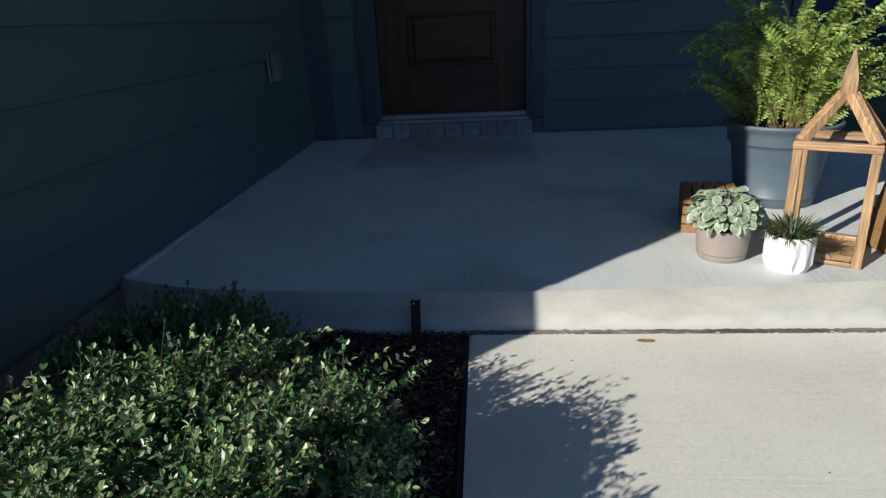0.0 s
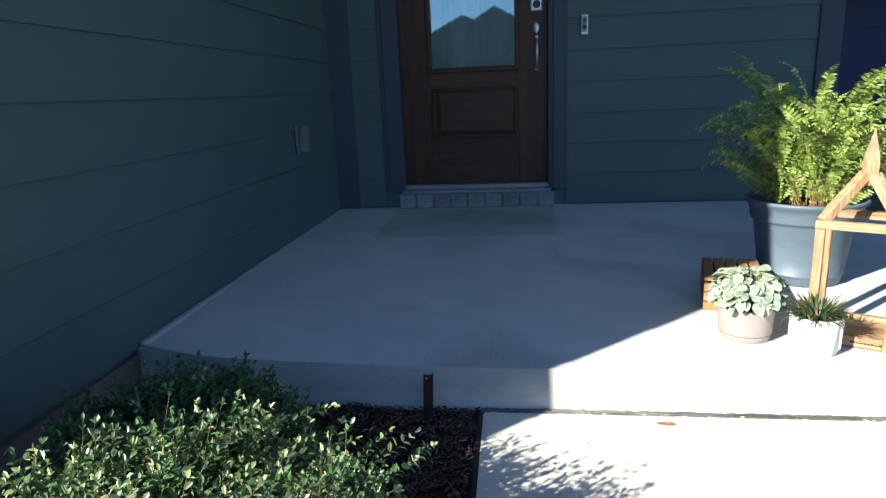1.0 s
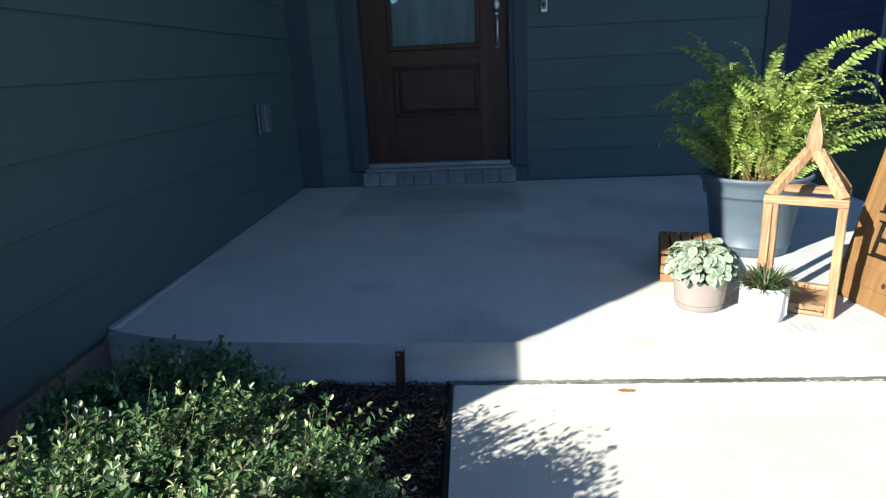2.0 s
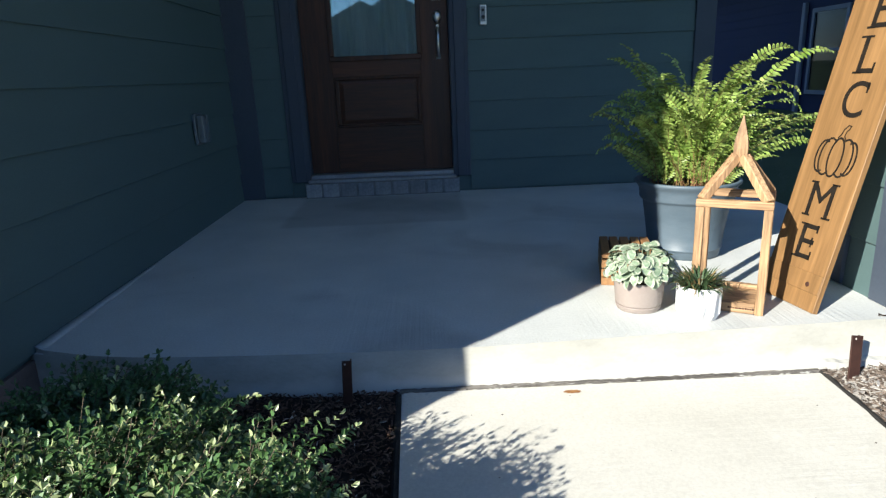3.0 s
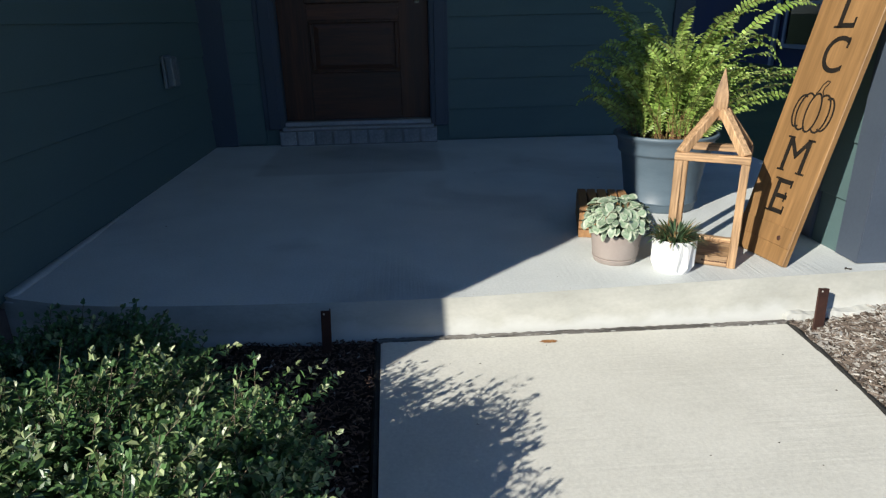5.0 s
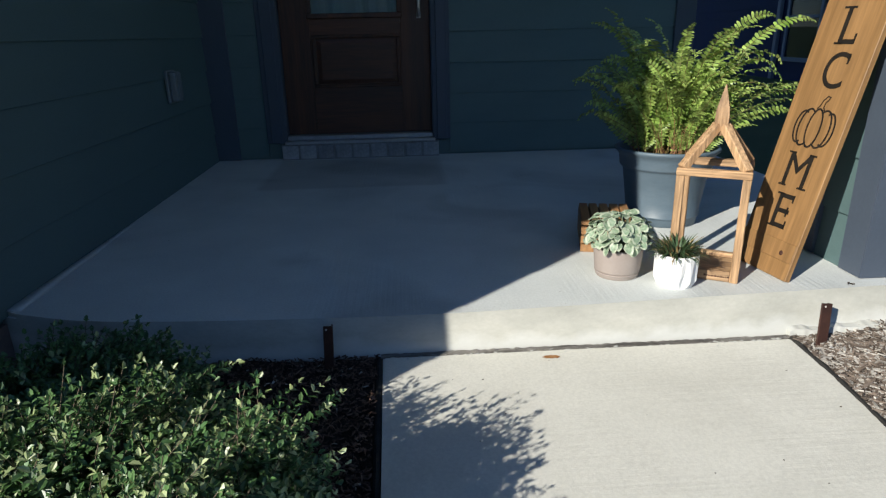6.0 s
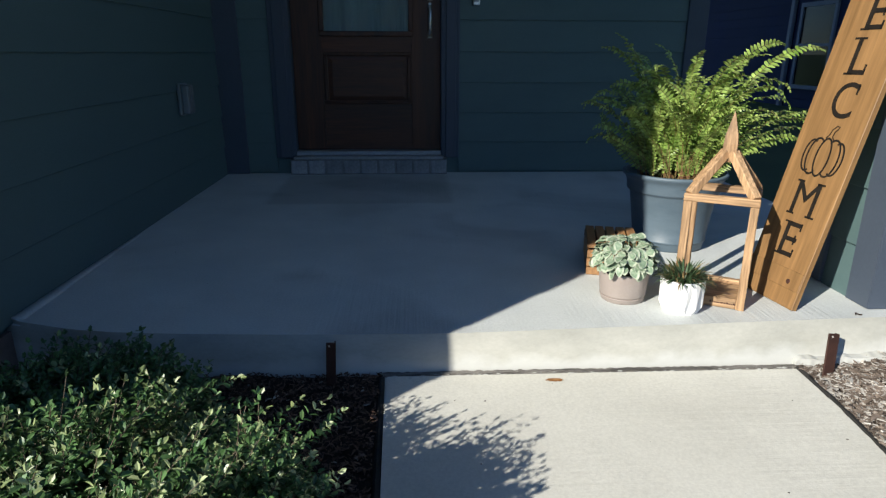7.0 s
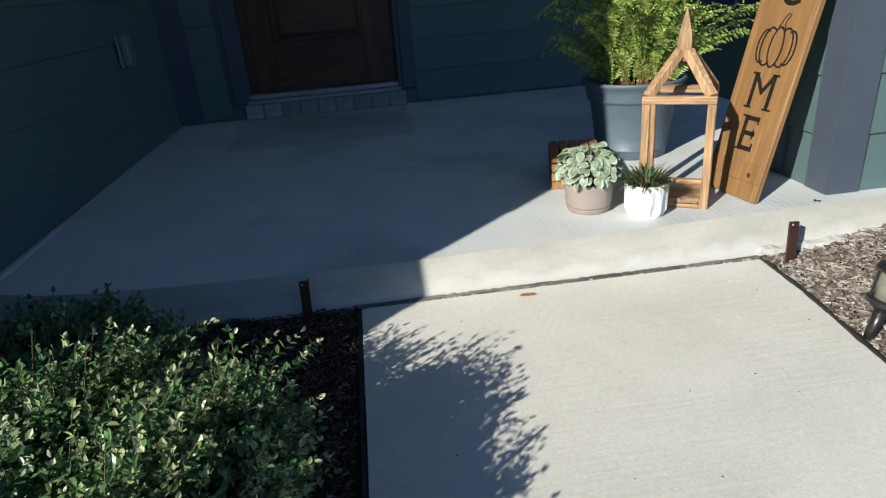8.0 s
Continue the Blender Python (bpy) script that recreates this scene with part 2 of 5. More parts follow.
M_WHITE = surf("white_glazed_pot", (0.74, 0.74, 0.73), (0.82, 0.82, 0.81), 0.35, 7, 120, 0.1, 0.0006, speck=0.03)
M_SOIL = surf("potting_soil", (0.018, 0.012, 0.008), (0.06, 0.035, 0.02), 0.95, 40, 140, 0.9, 0.008)
M_FERN = surf("fern_green", (0.14, 0.252, 0.037), (0.40, 0.50, 0.15), 0.42, 9, 90, 0.2, 0.001, vary=0.5, island=True, translucent=0.25)
M_FERNSTEM = surf("fern_stalk", (0.12, 0.11, 0.03), (0.22, 0.12, 0.05), 0.6, 12, 90, 0.2, 0.001)
M_DRYFERN = surf("dry_fern_stalk", (0.22, 0.09, 0.05), (0.32, 0.15, 0.08), 0.8, 12, 90, 0.2, 0.001)
M_LEAFMID = surf("grey_green_leaf", (0.15, 0.24, 0.15), (0.35, 0.44, 0.31), 0.48, 3.2, 24, 0.2, 0.001, vary=0.2, translucent=0.15)
M_LEAFEDGE = surf("cream_leaf_margin", (0.28, 0.36, 0.26), (0.56, 0.60, 0.46), 0.5, 4.0, 24, 0.2, 0.001, vary=0.1, translucent=0.15)
M_GRASSY = surf("dark_blade", (0.035, 0.07, 0.032), (0.075, 0.125, 0.055), 0.42, 20, 120, 0.1, 0.0006, vary=0.35, island=True, translucent=0.15)
M_STRAW = surf("bronze_blade", (0.13, 0.075, 0.03), (0.30, 0.22, 0.10), 0.55, 20, 120, 0.1, 0.0006, vary=0.3, island=True)
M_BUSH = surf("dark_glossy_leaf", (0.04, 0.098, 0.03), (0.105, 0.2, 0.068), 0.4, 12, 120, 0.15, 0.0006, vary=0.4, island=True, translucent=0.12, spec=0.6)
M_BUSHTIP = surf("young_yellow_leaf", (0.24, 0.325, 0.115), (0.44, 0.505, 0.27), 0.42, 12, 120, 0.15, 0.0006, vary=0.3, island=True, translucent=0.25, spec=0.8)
M_TWIG = surf("shrub_twig", (0.06, 0.045, 0.03), (0.13, 0.1, 0.065), 0.8, 20, 120, 0.4, 0.001)
M_MULCHBED = surf("mulch_soil", (0.022, 0.016, 0.013), (0.055, 0.042, 0.033), 0.95, 25, 120, 1.0, 0.01, spec=0.1)
M_CHIP = surf("mulch_chip", (0.09, 0.07, 0.057), (0.22, 0.18, 0.15), 0.95, 30, 160, 0.5, 0.002, vary=0.55, island=True, spec=0.08)
# darker, redder copy of mulch_chip: the left bed's shade put into colour
M_CHIPSHADE = surf("shaded_mulch_chip", (0.085, 0.05, 0.037), (0.21, 0.135, 0.10), 0.95, 30, 160, 0.5, 0.002, vary=0.5, island=True, spec=0.08)
M_CHIPPALE = surf("pale_mulch_chip", (0.25, 0.232, 0.208), (0.5, 0.475, 0.435), 0.95, 30, 160, 0.5, 0.002, vary=0.3, island=True, spec=0.1)
M_LAWN = surf("lawn", (0.035, 0.07, 0.018), (0.075, 0.11, 0.035), 0.95, 0.8, 30, 0.8, 0.02)
M_NEIGH = surf("navy_siding_paint", (0.011, 0.021, 0.075), (0.014, 0.026, 0.09), 0.8, 2, 60, 0.2, 0.001, speck=0.06)
M_PALETRIM = surf("pale_blue_trim_paint", (0.17, 0.20, 0.27), (0.2, 0.24, 0.31), 0.55, 4, 60, 0.1, 0.001)
M_SHINGLE = surf("brown_shingle", (0.08, 0.077, 0.075), (0.15, 0.143, 0.138), 0.9, 6, 50, 0.7, 0.006, vary=0.2)
M_CEIL = surf("porch_ceiling_paint", (0.74, 0.74, 0.72), (0.8, 0.8, 0.78), 0.8)
M_STUCCO = surf("brown_grey_wall_paint", (0.22, 0.23, 0.235), (0.31, 0.32, 0.32), 0.85, 2, 40, 0.4, 0.004)
M_LIGHTGLASS = surf("frosted_lamp_glass", (0.16, 0.165, 0.13), (0.28, 0.28, 0.22), 0.15, 20, 100, 0.1, 0.0005)


# ---- mesh helpers ----
def box(bm, x0, x1, y0, y1, z0, z1, bevel=0.0, m=None, seg=1):
    mat = Matrix.Translation(((x0 + x1) / 2, (y0 + y1) / 2, (z0 + z1) / 2)) @ Matrix.Diagonal((x1 - x0, y1 - y0, z1 - z0, 1))
    got = bmesh.ops.create_cube(bm, size=1.0, matrix=mat)["verts"]
    if bevel:
        edges = list({e for v in got for e in v.link_edges})
        out = bmesh.ops.bevel(bm, geom=edges, offset=bevel, segments=seg, affect="EDGES", profile=0.5)
        got = list({v for f in out["faces"] for v in f.verts} | {v for v in got if v.is_valid})
    if m is not None:
        bmesh.ops.transform(bm, matrix=m, verts=got)
    return got


def boxed(*a, **k):
    bm = bmesh.new()
    box(bm, *a, **k)
    return bm


def lathe(bm, profile, seg=48, wobble=None):
    """Turns (radius, z) pairs round the z axis."""
    rings = []
    for r, z in profile:
        ring = []
        for i in range(seg):
            a = 2 * math.pi * i / seg
            k = 1.0 if wobble is None else wobble(a, z)
            ring.append(bm.verts.new((r * k * math.cos(a), r * k * math.sin(a), z)))
        rings.append(ring)
    for p, q in zip(rings, rings[1:]):
        for i in range(seg):
            j = (i + 1) % seg
            bm.faces.new((p[i], p[j], q[j], q[i]))
    return rings


def tube(bm, pts, radii, sides=6, close=True):
    """A round bar along points."""
    rings = []
    pts = [Vector(p) for p in pts]
    for i, p in enumerate(pts):
        d = (pts[min(i + 1, len(pts) - 1)] - pts[max(i - 1, 0)]).normalized()
        u = d.orthogonal().normalized() if i == 0 else (u - d * u.dot(d)).normalized()
        w = d.cross(u)
        r = radii[i] if isinstance(radii, (list, tuple)) else radii
        rings.append([bm.verts.new(p + r * (math.cos(2 * math.pi * k / sides) * u + math.sin(2 * math.pi * k / sides) * w)) for k in range(sides)])
    for a, b in zip(rings, rings[1:]):
        for k in range(sides):
            j = (k + 1) % sides
            bm.faces.new((a[k], a[j], b[j], b[k]))
    if close:
        bm.faces.new(rings[0][::-1])
        bm.faces.new(rings[-1])


def mesh_of(name, bm, materials, smooth=False):
    bmesh.ops.recalc_face_normals(bm, faces=bm.faces)
    me = bpy.data.meshes.new(name)
    bm.to_mesh(me)
    bm.free()
    for m in materials if isinstance(materials, (list, tuple)) else [materials]:
        me.materials.append(m)
    if smooth:
        me.shade_smooth()
    return me


def part(name, bm, material, parent, label="", smooth=False):
    ob = new(name, mesh_of(name, bm, material, smooth))
    ob.parent = parent
    if label:
        tagged(ob, label)
    return ob


def piece(name, me, parent, m):
    """A further object on a shared mesh, under its thing."""
    ob = new(name, me)
    ob.parent = parent
    ob.matrix_basis = m
    return ob


def thing(name, m, label, category, group="", kind=""):
    ob = new(name)
    ob.empty_display_size = 0.05
    ob.matrix_basis = m
    return tagged(ob, label, category, group, kind)


def solid(name, bm, material, label, category, kind="structure", smooth=False):
    return tagged(new(name, mesh_of(name, bm, material, smooth)), label, category, "", kind)


def rough_up(bm, amount, scale, axes=(1, 1, 1)):
    for v in bm.verts:
        o = noise.noise_vector(v.co * scale)
        v.co += Vector((o.x * axes[0], o.y * axes[1], o.z * axes[2])) * amount


# ---- ground, walk, porch slab ----
BACK = 2.46                          # plane of the door wall
WALK_Z = -0.118

bm = bmesh.new()
bmesh.ops.create_grid(bm, x_segments=24, y_segments=24, size=400)
bmesh.ops.translate(bm, verts=bm.verts, vec=(0, 0, -0.17))
solid("ground", bm, M_LAWN, "wide flat lawn round the houses", "ground")


def walk_edge(y):
    """The far long edge of the walkway."""
    return 2.286 - 0.065 * min(0.26, -y) - 0.115 * min(max(0.0, -y - 0.26), 0.34) - 0.0985 * max(0.0, -y - 0.6)


def walkway():
    bm = bmesh.new()
    outline = [(1.094, -0.021), (1.1, -0.3), (1.107, -0.66), (1.115, -1.4), (1.12, -9.0), (2.13, -9.0), (2.15, -1.4), (2.229, -0.6), (2.268, -0.26), (2.285, -0.023)]
    top = [bm.verts.new((x, y, WALK_Z)) for x, y in outline]
    low = [bm.verts.new((x, y, WALK_Z - 0.1)) for x, y in outline]
    bm.faces.new(top)
    bm.faces.new(low[::-1])
    for i in range(len(outline)):
        j = (i + 1) % len(outline)
        bm.faces.new((top[i], low[i], low[j], top[j]))
    edges = [e for e in bm.edges if all(abs(v.co.z - WALK_Z) < 1e-5 for v in e.verts)]
    bmesh.ops.bevel(bm, geom=edges, offset=0.006, segments=2, affect="EDGES")
    return solid("pavement", bm, M_WALK, "pale broomed concrete walkway up to the porch", "walkway")


walkway()


FRONT = [(-0.02, 0.145), (0.05, 0.125), (0.13, 0.09), (0.27, 0.052), (0.46, 0.03), (0.74, 0.012), (1.07, 0.0), (1.3, -0.002), (1.7, 0.018), (2.25, 0.045), (3.08, 0.082)]


def front_edge(x):
    """How far back the slab's lip lies at x."""
    for (a, b), (c, d) in zip(FRONT, FRONT[1:]):
        if x <= c:
            return b + (d - b) * (x - a) / (c - a)
    return FRONT[-1][1]


def porch():
    bm = bmesh.new()
    xs = [-0.02 + 3.1 * i / 62 for i in range(63)]
    outline = [(x, sum(front_edge(x + d) for d in (-0.09, -0.045, 0, 0.045, 0.09)) / 5 if x > 0.1 else front_edge(x)) for x in xs] + [(3.08, BACK + 0.1), (-0.02, BACK + 0.1)]
    top = [bm.verts.new((x, y, 0)) for x, y in outline]
    low = [bm.verts.new((x, y if y > 1 else y - 2.3 * 0.045 * max(0.0, x - 1.35), -0.3)) for x, y in outline]      # the face leans back towards its far end
    bm.faces.new(top)
    bm.faces.new(low[::-1])
    for i in range(len(outline)):
        j = (i + 1) % len(outline)
        bm.faces.new((top[i], low[i], low[j], top[j]))
    edges = [e for e in bm.edges if all(abs(v.co.z) < 1e-5 and v.co.y < 0.2 for v in e.verts)]
    bmesh.ops.bevel(bm, geom=edges, offset=0.016, segments=4, affect="EDGES")
    ob = solid("floor", bm, [M_PORCH, M_PARGE], "broomed grey concrete porch slab with rounded edge", "porch slab")
    for f in ob.data.polygons:
        f.use_smooth = f.normal.z < 0.99 and f.normal.y < -0.1
        if f.normal.y < -0.6:
            f.material_index = 1
    return ob


porch()

bm = bmesh.new()
fil = [(0.0, 0.0), (0.04, 0.001), (0.022, 0.003), (0.0, 0.006)]
ends = []
for i in range(41):
    y = 0.145 + 1.2 * i / 40
    k = 1.05 + 0.3 * noise.noise((y * 4, 9, 0)) - 0.95 * i / 40
    ends.append([bm.verts.new((x * k, y, z * k)) for x, z in fil])
for a, b in zip(ends, ends[1:]):
    for q in range(4):
        bm.faces.new((a[q], b[q], b[(q + 1) % 4], a[(q + 1) % 4]))
bm.faces.new(ends[0])
bm.faces.new(ends[-1][::-1])
solid("trim", bm, M_PORCH, "trowelled concrete fillet between slab and wall", "fillet", smooth=True)

bm = bmesh.new()
n = 190
for i in range(n):
    x0, x1 = 1.088 + 1.199 * i / n, 1.088 + 1.199 * (i + 1) / n
    h = 0.002 * noise.noise((x0 * 9, 0, 0)) + 0.003 * noise.noise((x0 * 60, 0, 0))
    w = 0.003 * noise.noise((x0 * 14, 5, 0)) + 0.004 * noise.noise((x0 * 70, 5, 0))
    v = 0.003 * noise.noise((x0 * 11, 8, 0)) + 0.004 * noise.noise((x0 * 55, 8, 0))
    box(bm, x0, x1, -0.0185 + w, -0.0035 + v, WALK_Z - 0.06, WALK_Z + 0.001 + h)
bmesh.ops.create_cube(bm, size=1.0, matrix=Matrix.Translation((1.687, -0.012, WALK_Z - 0.055)) @ Matrix.Diagonal((1.19, 0.026, 0.07, 1)))
solid("trim", bm, M_JOINT, "ragged dark joint filler between walkway and slab", "expansion joint")

bm = bmesh.new()
pts = []
for i in range(60):
    y = -0.02 - 1.6 * i / 59
    x = walk_edge(y) + 0.004 + 0.004 * noise.noise((y * 12, 1, 0))
    pts.append((x, y, WALK_Z - 0.006 + 0.004 * noise.noise((y * 20, 3, 0))))
tube(bm, pts, 0.0105, 6)
solid("trim", bm, M_EDGING, "black line along the walkway: rubbery edging right, dark gap left", "edging")
# left side: a black tube added in place of the dark gap there
bm = bmesh.new()
tube(bm, [(1.086 + 0.017 * -y, y, z - 0.004) for x, y, z in pts], 0.009, 6)
solid("trim", bm, M_EDGING, "black line along the walkway: rubbery edging right, dark gap left", "edging")

# ragged ridge of spilled concrete at the foot of the slab
bm = bmesh.new()
rows_of = []
for i in range(240):
    x = 2.29 + 0.77 * i / 239
    base = -0.108 + 0.055 * (x - 2.29)
    top = base + 0.004 + 0.016 * noise.noise((x * 11, 2, 0)) + 0.006 * noise.noise((x * 37, 4, 0))
    out = 0.010 + 0.006 * noise.noise((x * 13, 7, 0)) + 0.004 * noise.noise((x * 41, 1, 0))
    rows_of.append([bm.verts.new(v) for v in ((x, 0.03, top), (x, -out * 0.7, top - 0.004), (x, -out, base - 0.01), (x, -out * 1.2, base - 0.06), (x, 0.03, base - 0.06))])
for a, b in zip(rows_of, rows_of[1:]):
    for q in range(5):
        bm.faces.new((a[q], b[q], b[(q + 1) % 5], a[(q + 1) % 5]))
bm.faces.new(rows_of[0])
bm.faces.new(rows_of[-1][::-1])
solid("trim", bm, M_PARGE, "ragged ridge of spilled concrete along the slab", "concrete ridge")

bm = bmesh.new()
ring = []
for i in range(40):
    a = 2 * math.pi * i / 40
    k = 1 + 0.5 * noise.noise((2.2 * math.cos(a), 2.2 * math.sin(a), 4)) + 0.25 * noise.noise((7 * math.cos(a), 7 * math.sin(a), 1))
    ring.append(bm.verts.new((1.566 + 0.024 * k * math.cos(a), -0.066 + 0.009 * k * math.sin(a), WALK_Z + 0.0015)))
bm.faces.new(ring)
solid("trim", bm, M_RUSTSTAIN, "small orange rust stain on the walkway", "stain")


# ---- house walls ----
def lap_board(length, exposure, name, material):
    """One lap-siding board along local x, its face towards local -y, bottom at z = 0."""
    bm = bmesh.new()
    prof = [(0.0, 0.0), (-0.0165, 0.0), (-0.0175, 0.002), (-0.0075, exposure + 0.012), (0.0, exposure + 0.012)]
    a = [bm.verts.new((0, y, z)) for y, z in prof]
    b = [bm.verts.new((length, y, z)) for y, z in prof]
    bm.faces.new(a)
    bm.faces.new(b[::-1])
    for i in range(len(prof)):
        j = (i + 1) % len(prof)
        bm.faces.new((a[i], b[i], b[j], a[j]))
    return mesh_of(name, bm, material)


def clad(wall, x0, x1, z0, exposure, count, frame_matrix, material=None):
    me = lap_board(x1 - x0, exposure, "siding_board", material or M_SIDING)
    for k in range(count):
        piece("siding_board", me, wall, frame_matrix @ pose(x0, 0, z0 + k * exposure))


# side wing: the wall along the porch, its front and the rest closed
CORNER_Y = -1.195
bm = bmesh.new()
box(bm, -5.0, -0.02, CORNER_Y + 0.02, 9.0, -0.035, 3.0)
wall_west = solid("wall_west", bm, M_SIDING, "dark teal lap-sided house wall along the porch", "wall")
bm = bmesh.new()
box(bm, -5.0, -0.006, CORNER_Y + 0.01, 9.0, -0.3, -0.036)
solid("foundation", bm, M_FOUND, "brownish concrete foundation strip under the siding", "foundation")
side = Matrix(((0, -1, 0, -0.02), (1, 0, 0, 0), (0, 0, 1, 0), (0, 0, 0, 1)))     # local x runs along +y, face towards +x
clad(wall_west, CORNER_Y + 0.0, BACK - 0.03, -0.017, 0.191, 16, side)
clad(wall_west, -5.0, 0.0, -0.017, 0.191, 16, pose(0, CORNER_Y + 0.02, 0))

# door wall with its opening
DX0, DX1, DZ0, DZ1 = 0.436, 1.364, 0.105, 2.18
bm = bmesh.new()
box(bm, -0.02, DX0 - 0.02, BACK, BACK + 0.16, 0.0, 2.9)
box(bm, DX1 + 0.02, 2.99, BACK, BACK + 0.16, 0.0, 2.9)
box(bm, DX0 - 0.02, DX1 + 0.02, BACK, BACK + 0.16, DZ1 + 0.02, 2.9)
box(bm, DX0 - 0.02, DX1 + 0.02, BACK + 0.001, BACK + 0.16, 0.0, DZ0 - 0.02)
wall_north = solid("wall_north", bm, M_SIDING, "dark teal lap-sided wall with the front door", "wall")
clad(wall_north, 0.134, 0.314, 0.014, 0.185, 15, pose(0, BACK, 0))
clad(wall_north, 1.474, 2.885, 0.014, 0.185, 15, pose(0, BACK, 0))
clad(wall_north, 0.314, 1.474, 0.014 + 0.185 * 13, 0.185, 2, pose(0, BACK, 0))

solid("trim", boxed(-0.018, 0.134, BACK - 0.03, BACK - 0.0005, 0.002, 2.8, 0.003), M_TRIM, "slate blue corner board where two walls meet", "trim board")
solid("trim", boxed(2.885, 3.012, BACK - 0.028, BACK - 0.0005, 0.002, 2.8, 0.003), M_TRIM, "slate blue board at the end of the wall", "trim board")
solid("trim", boxed(2.9905, 3.016, BACK, BACK + 0.11, 0.002, 2.8, 0.003), M_TRIM, "slate blue board at the end of the wall", "trim board")

# unseen upper storey added to shade the neighbour, roof and unseen sides of house
bm = bmesh.new()
box(bm, -5.0, 3.03, BACK + 0.161, 10.0, 2.9, 6.4)
box(bm, 2.9, 3.03, BACK + 0.161, 10.0, -0.3, 2.9)
box(bm, -5.0, 3.03, 9.85, 10.0, -0.3, 2.9)
solid("wall_upper", bm, M_SIDING, "unseen teal upper storey, added to shade the neighbour house", "wall")
bm = bmesh.new()
box(bm, -5.0, 0.03, CORNER_Y - 0.3, BACK, 3.001, 3.2)
box(bm, -5.2, 3.4, BACK - 0.1, 10.3, 6.4, 6.6)
solid("roof", bm, M_SHINGLE, "brown shingle roof of the house", "roof")
solid("ceiling", boxed(0.0, 3.35, -0.05, BACK, 2.8, 2.98), M_CEIL, "painted porch ceiling", "ceiling")


def casing(x0, x1, z0, z1, label):
    ob = thing("trim", pose((x0 + x1) / 2, BACK - 0.026, z0), label, "door casing", "door casing", "structure")
    w, h = (x1 - x0) / 2, z1 - z0
    part("casing_board", boxed(-w, w, 0, 0.0255, 0, h, 0.003), M_TRIM, ob)
    part("casing_bead", boxed(-w * 0.55, w * 0.62, -0.010, -0.0005, 0, h, 0.004), M_TRIM, ob)
    return ob


casing(0.314, DX0, 0.102, DZ1 + 0.1, "slate blue painted door casing with a raised bead")
casing(DX1, 1.474, 0.102, DZ1 + 0.1, "slate blue painted door casing with a raised bead")
casing(DX0 + 0.001, DX1 - 0.001, DZ1, DZ1 + 0.1, "slate blue painted head casing over the door")

# jambs
for x0, x1 in ((DX0 - 0.018, DX0 + 0.004), (DX1 - 0.004, DX1 + 0.018)):
    solid("door_jamb", boxed(x0, x1, BACK - 0.02, BACK + 0.15, DZ0 + 0.03, DZ1), M_TRIM, "slate blue door jamb", "door jamb")


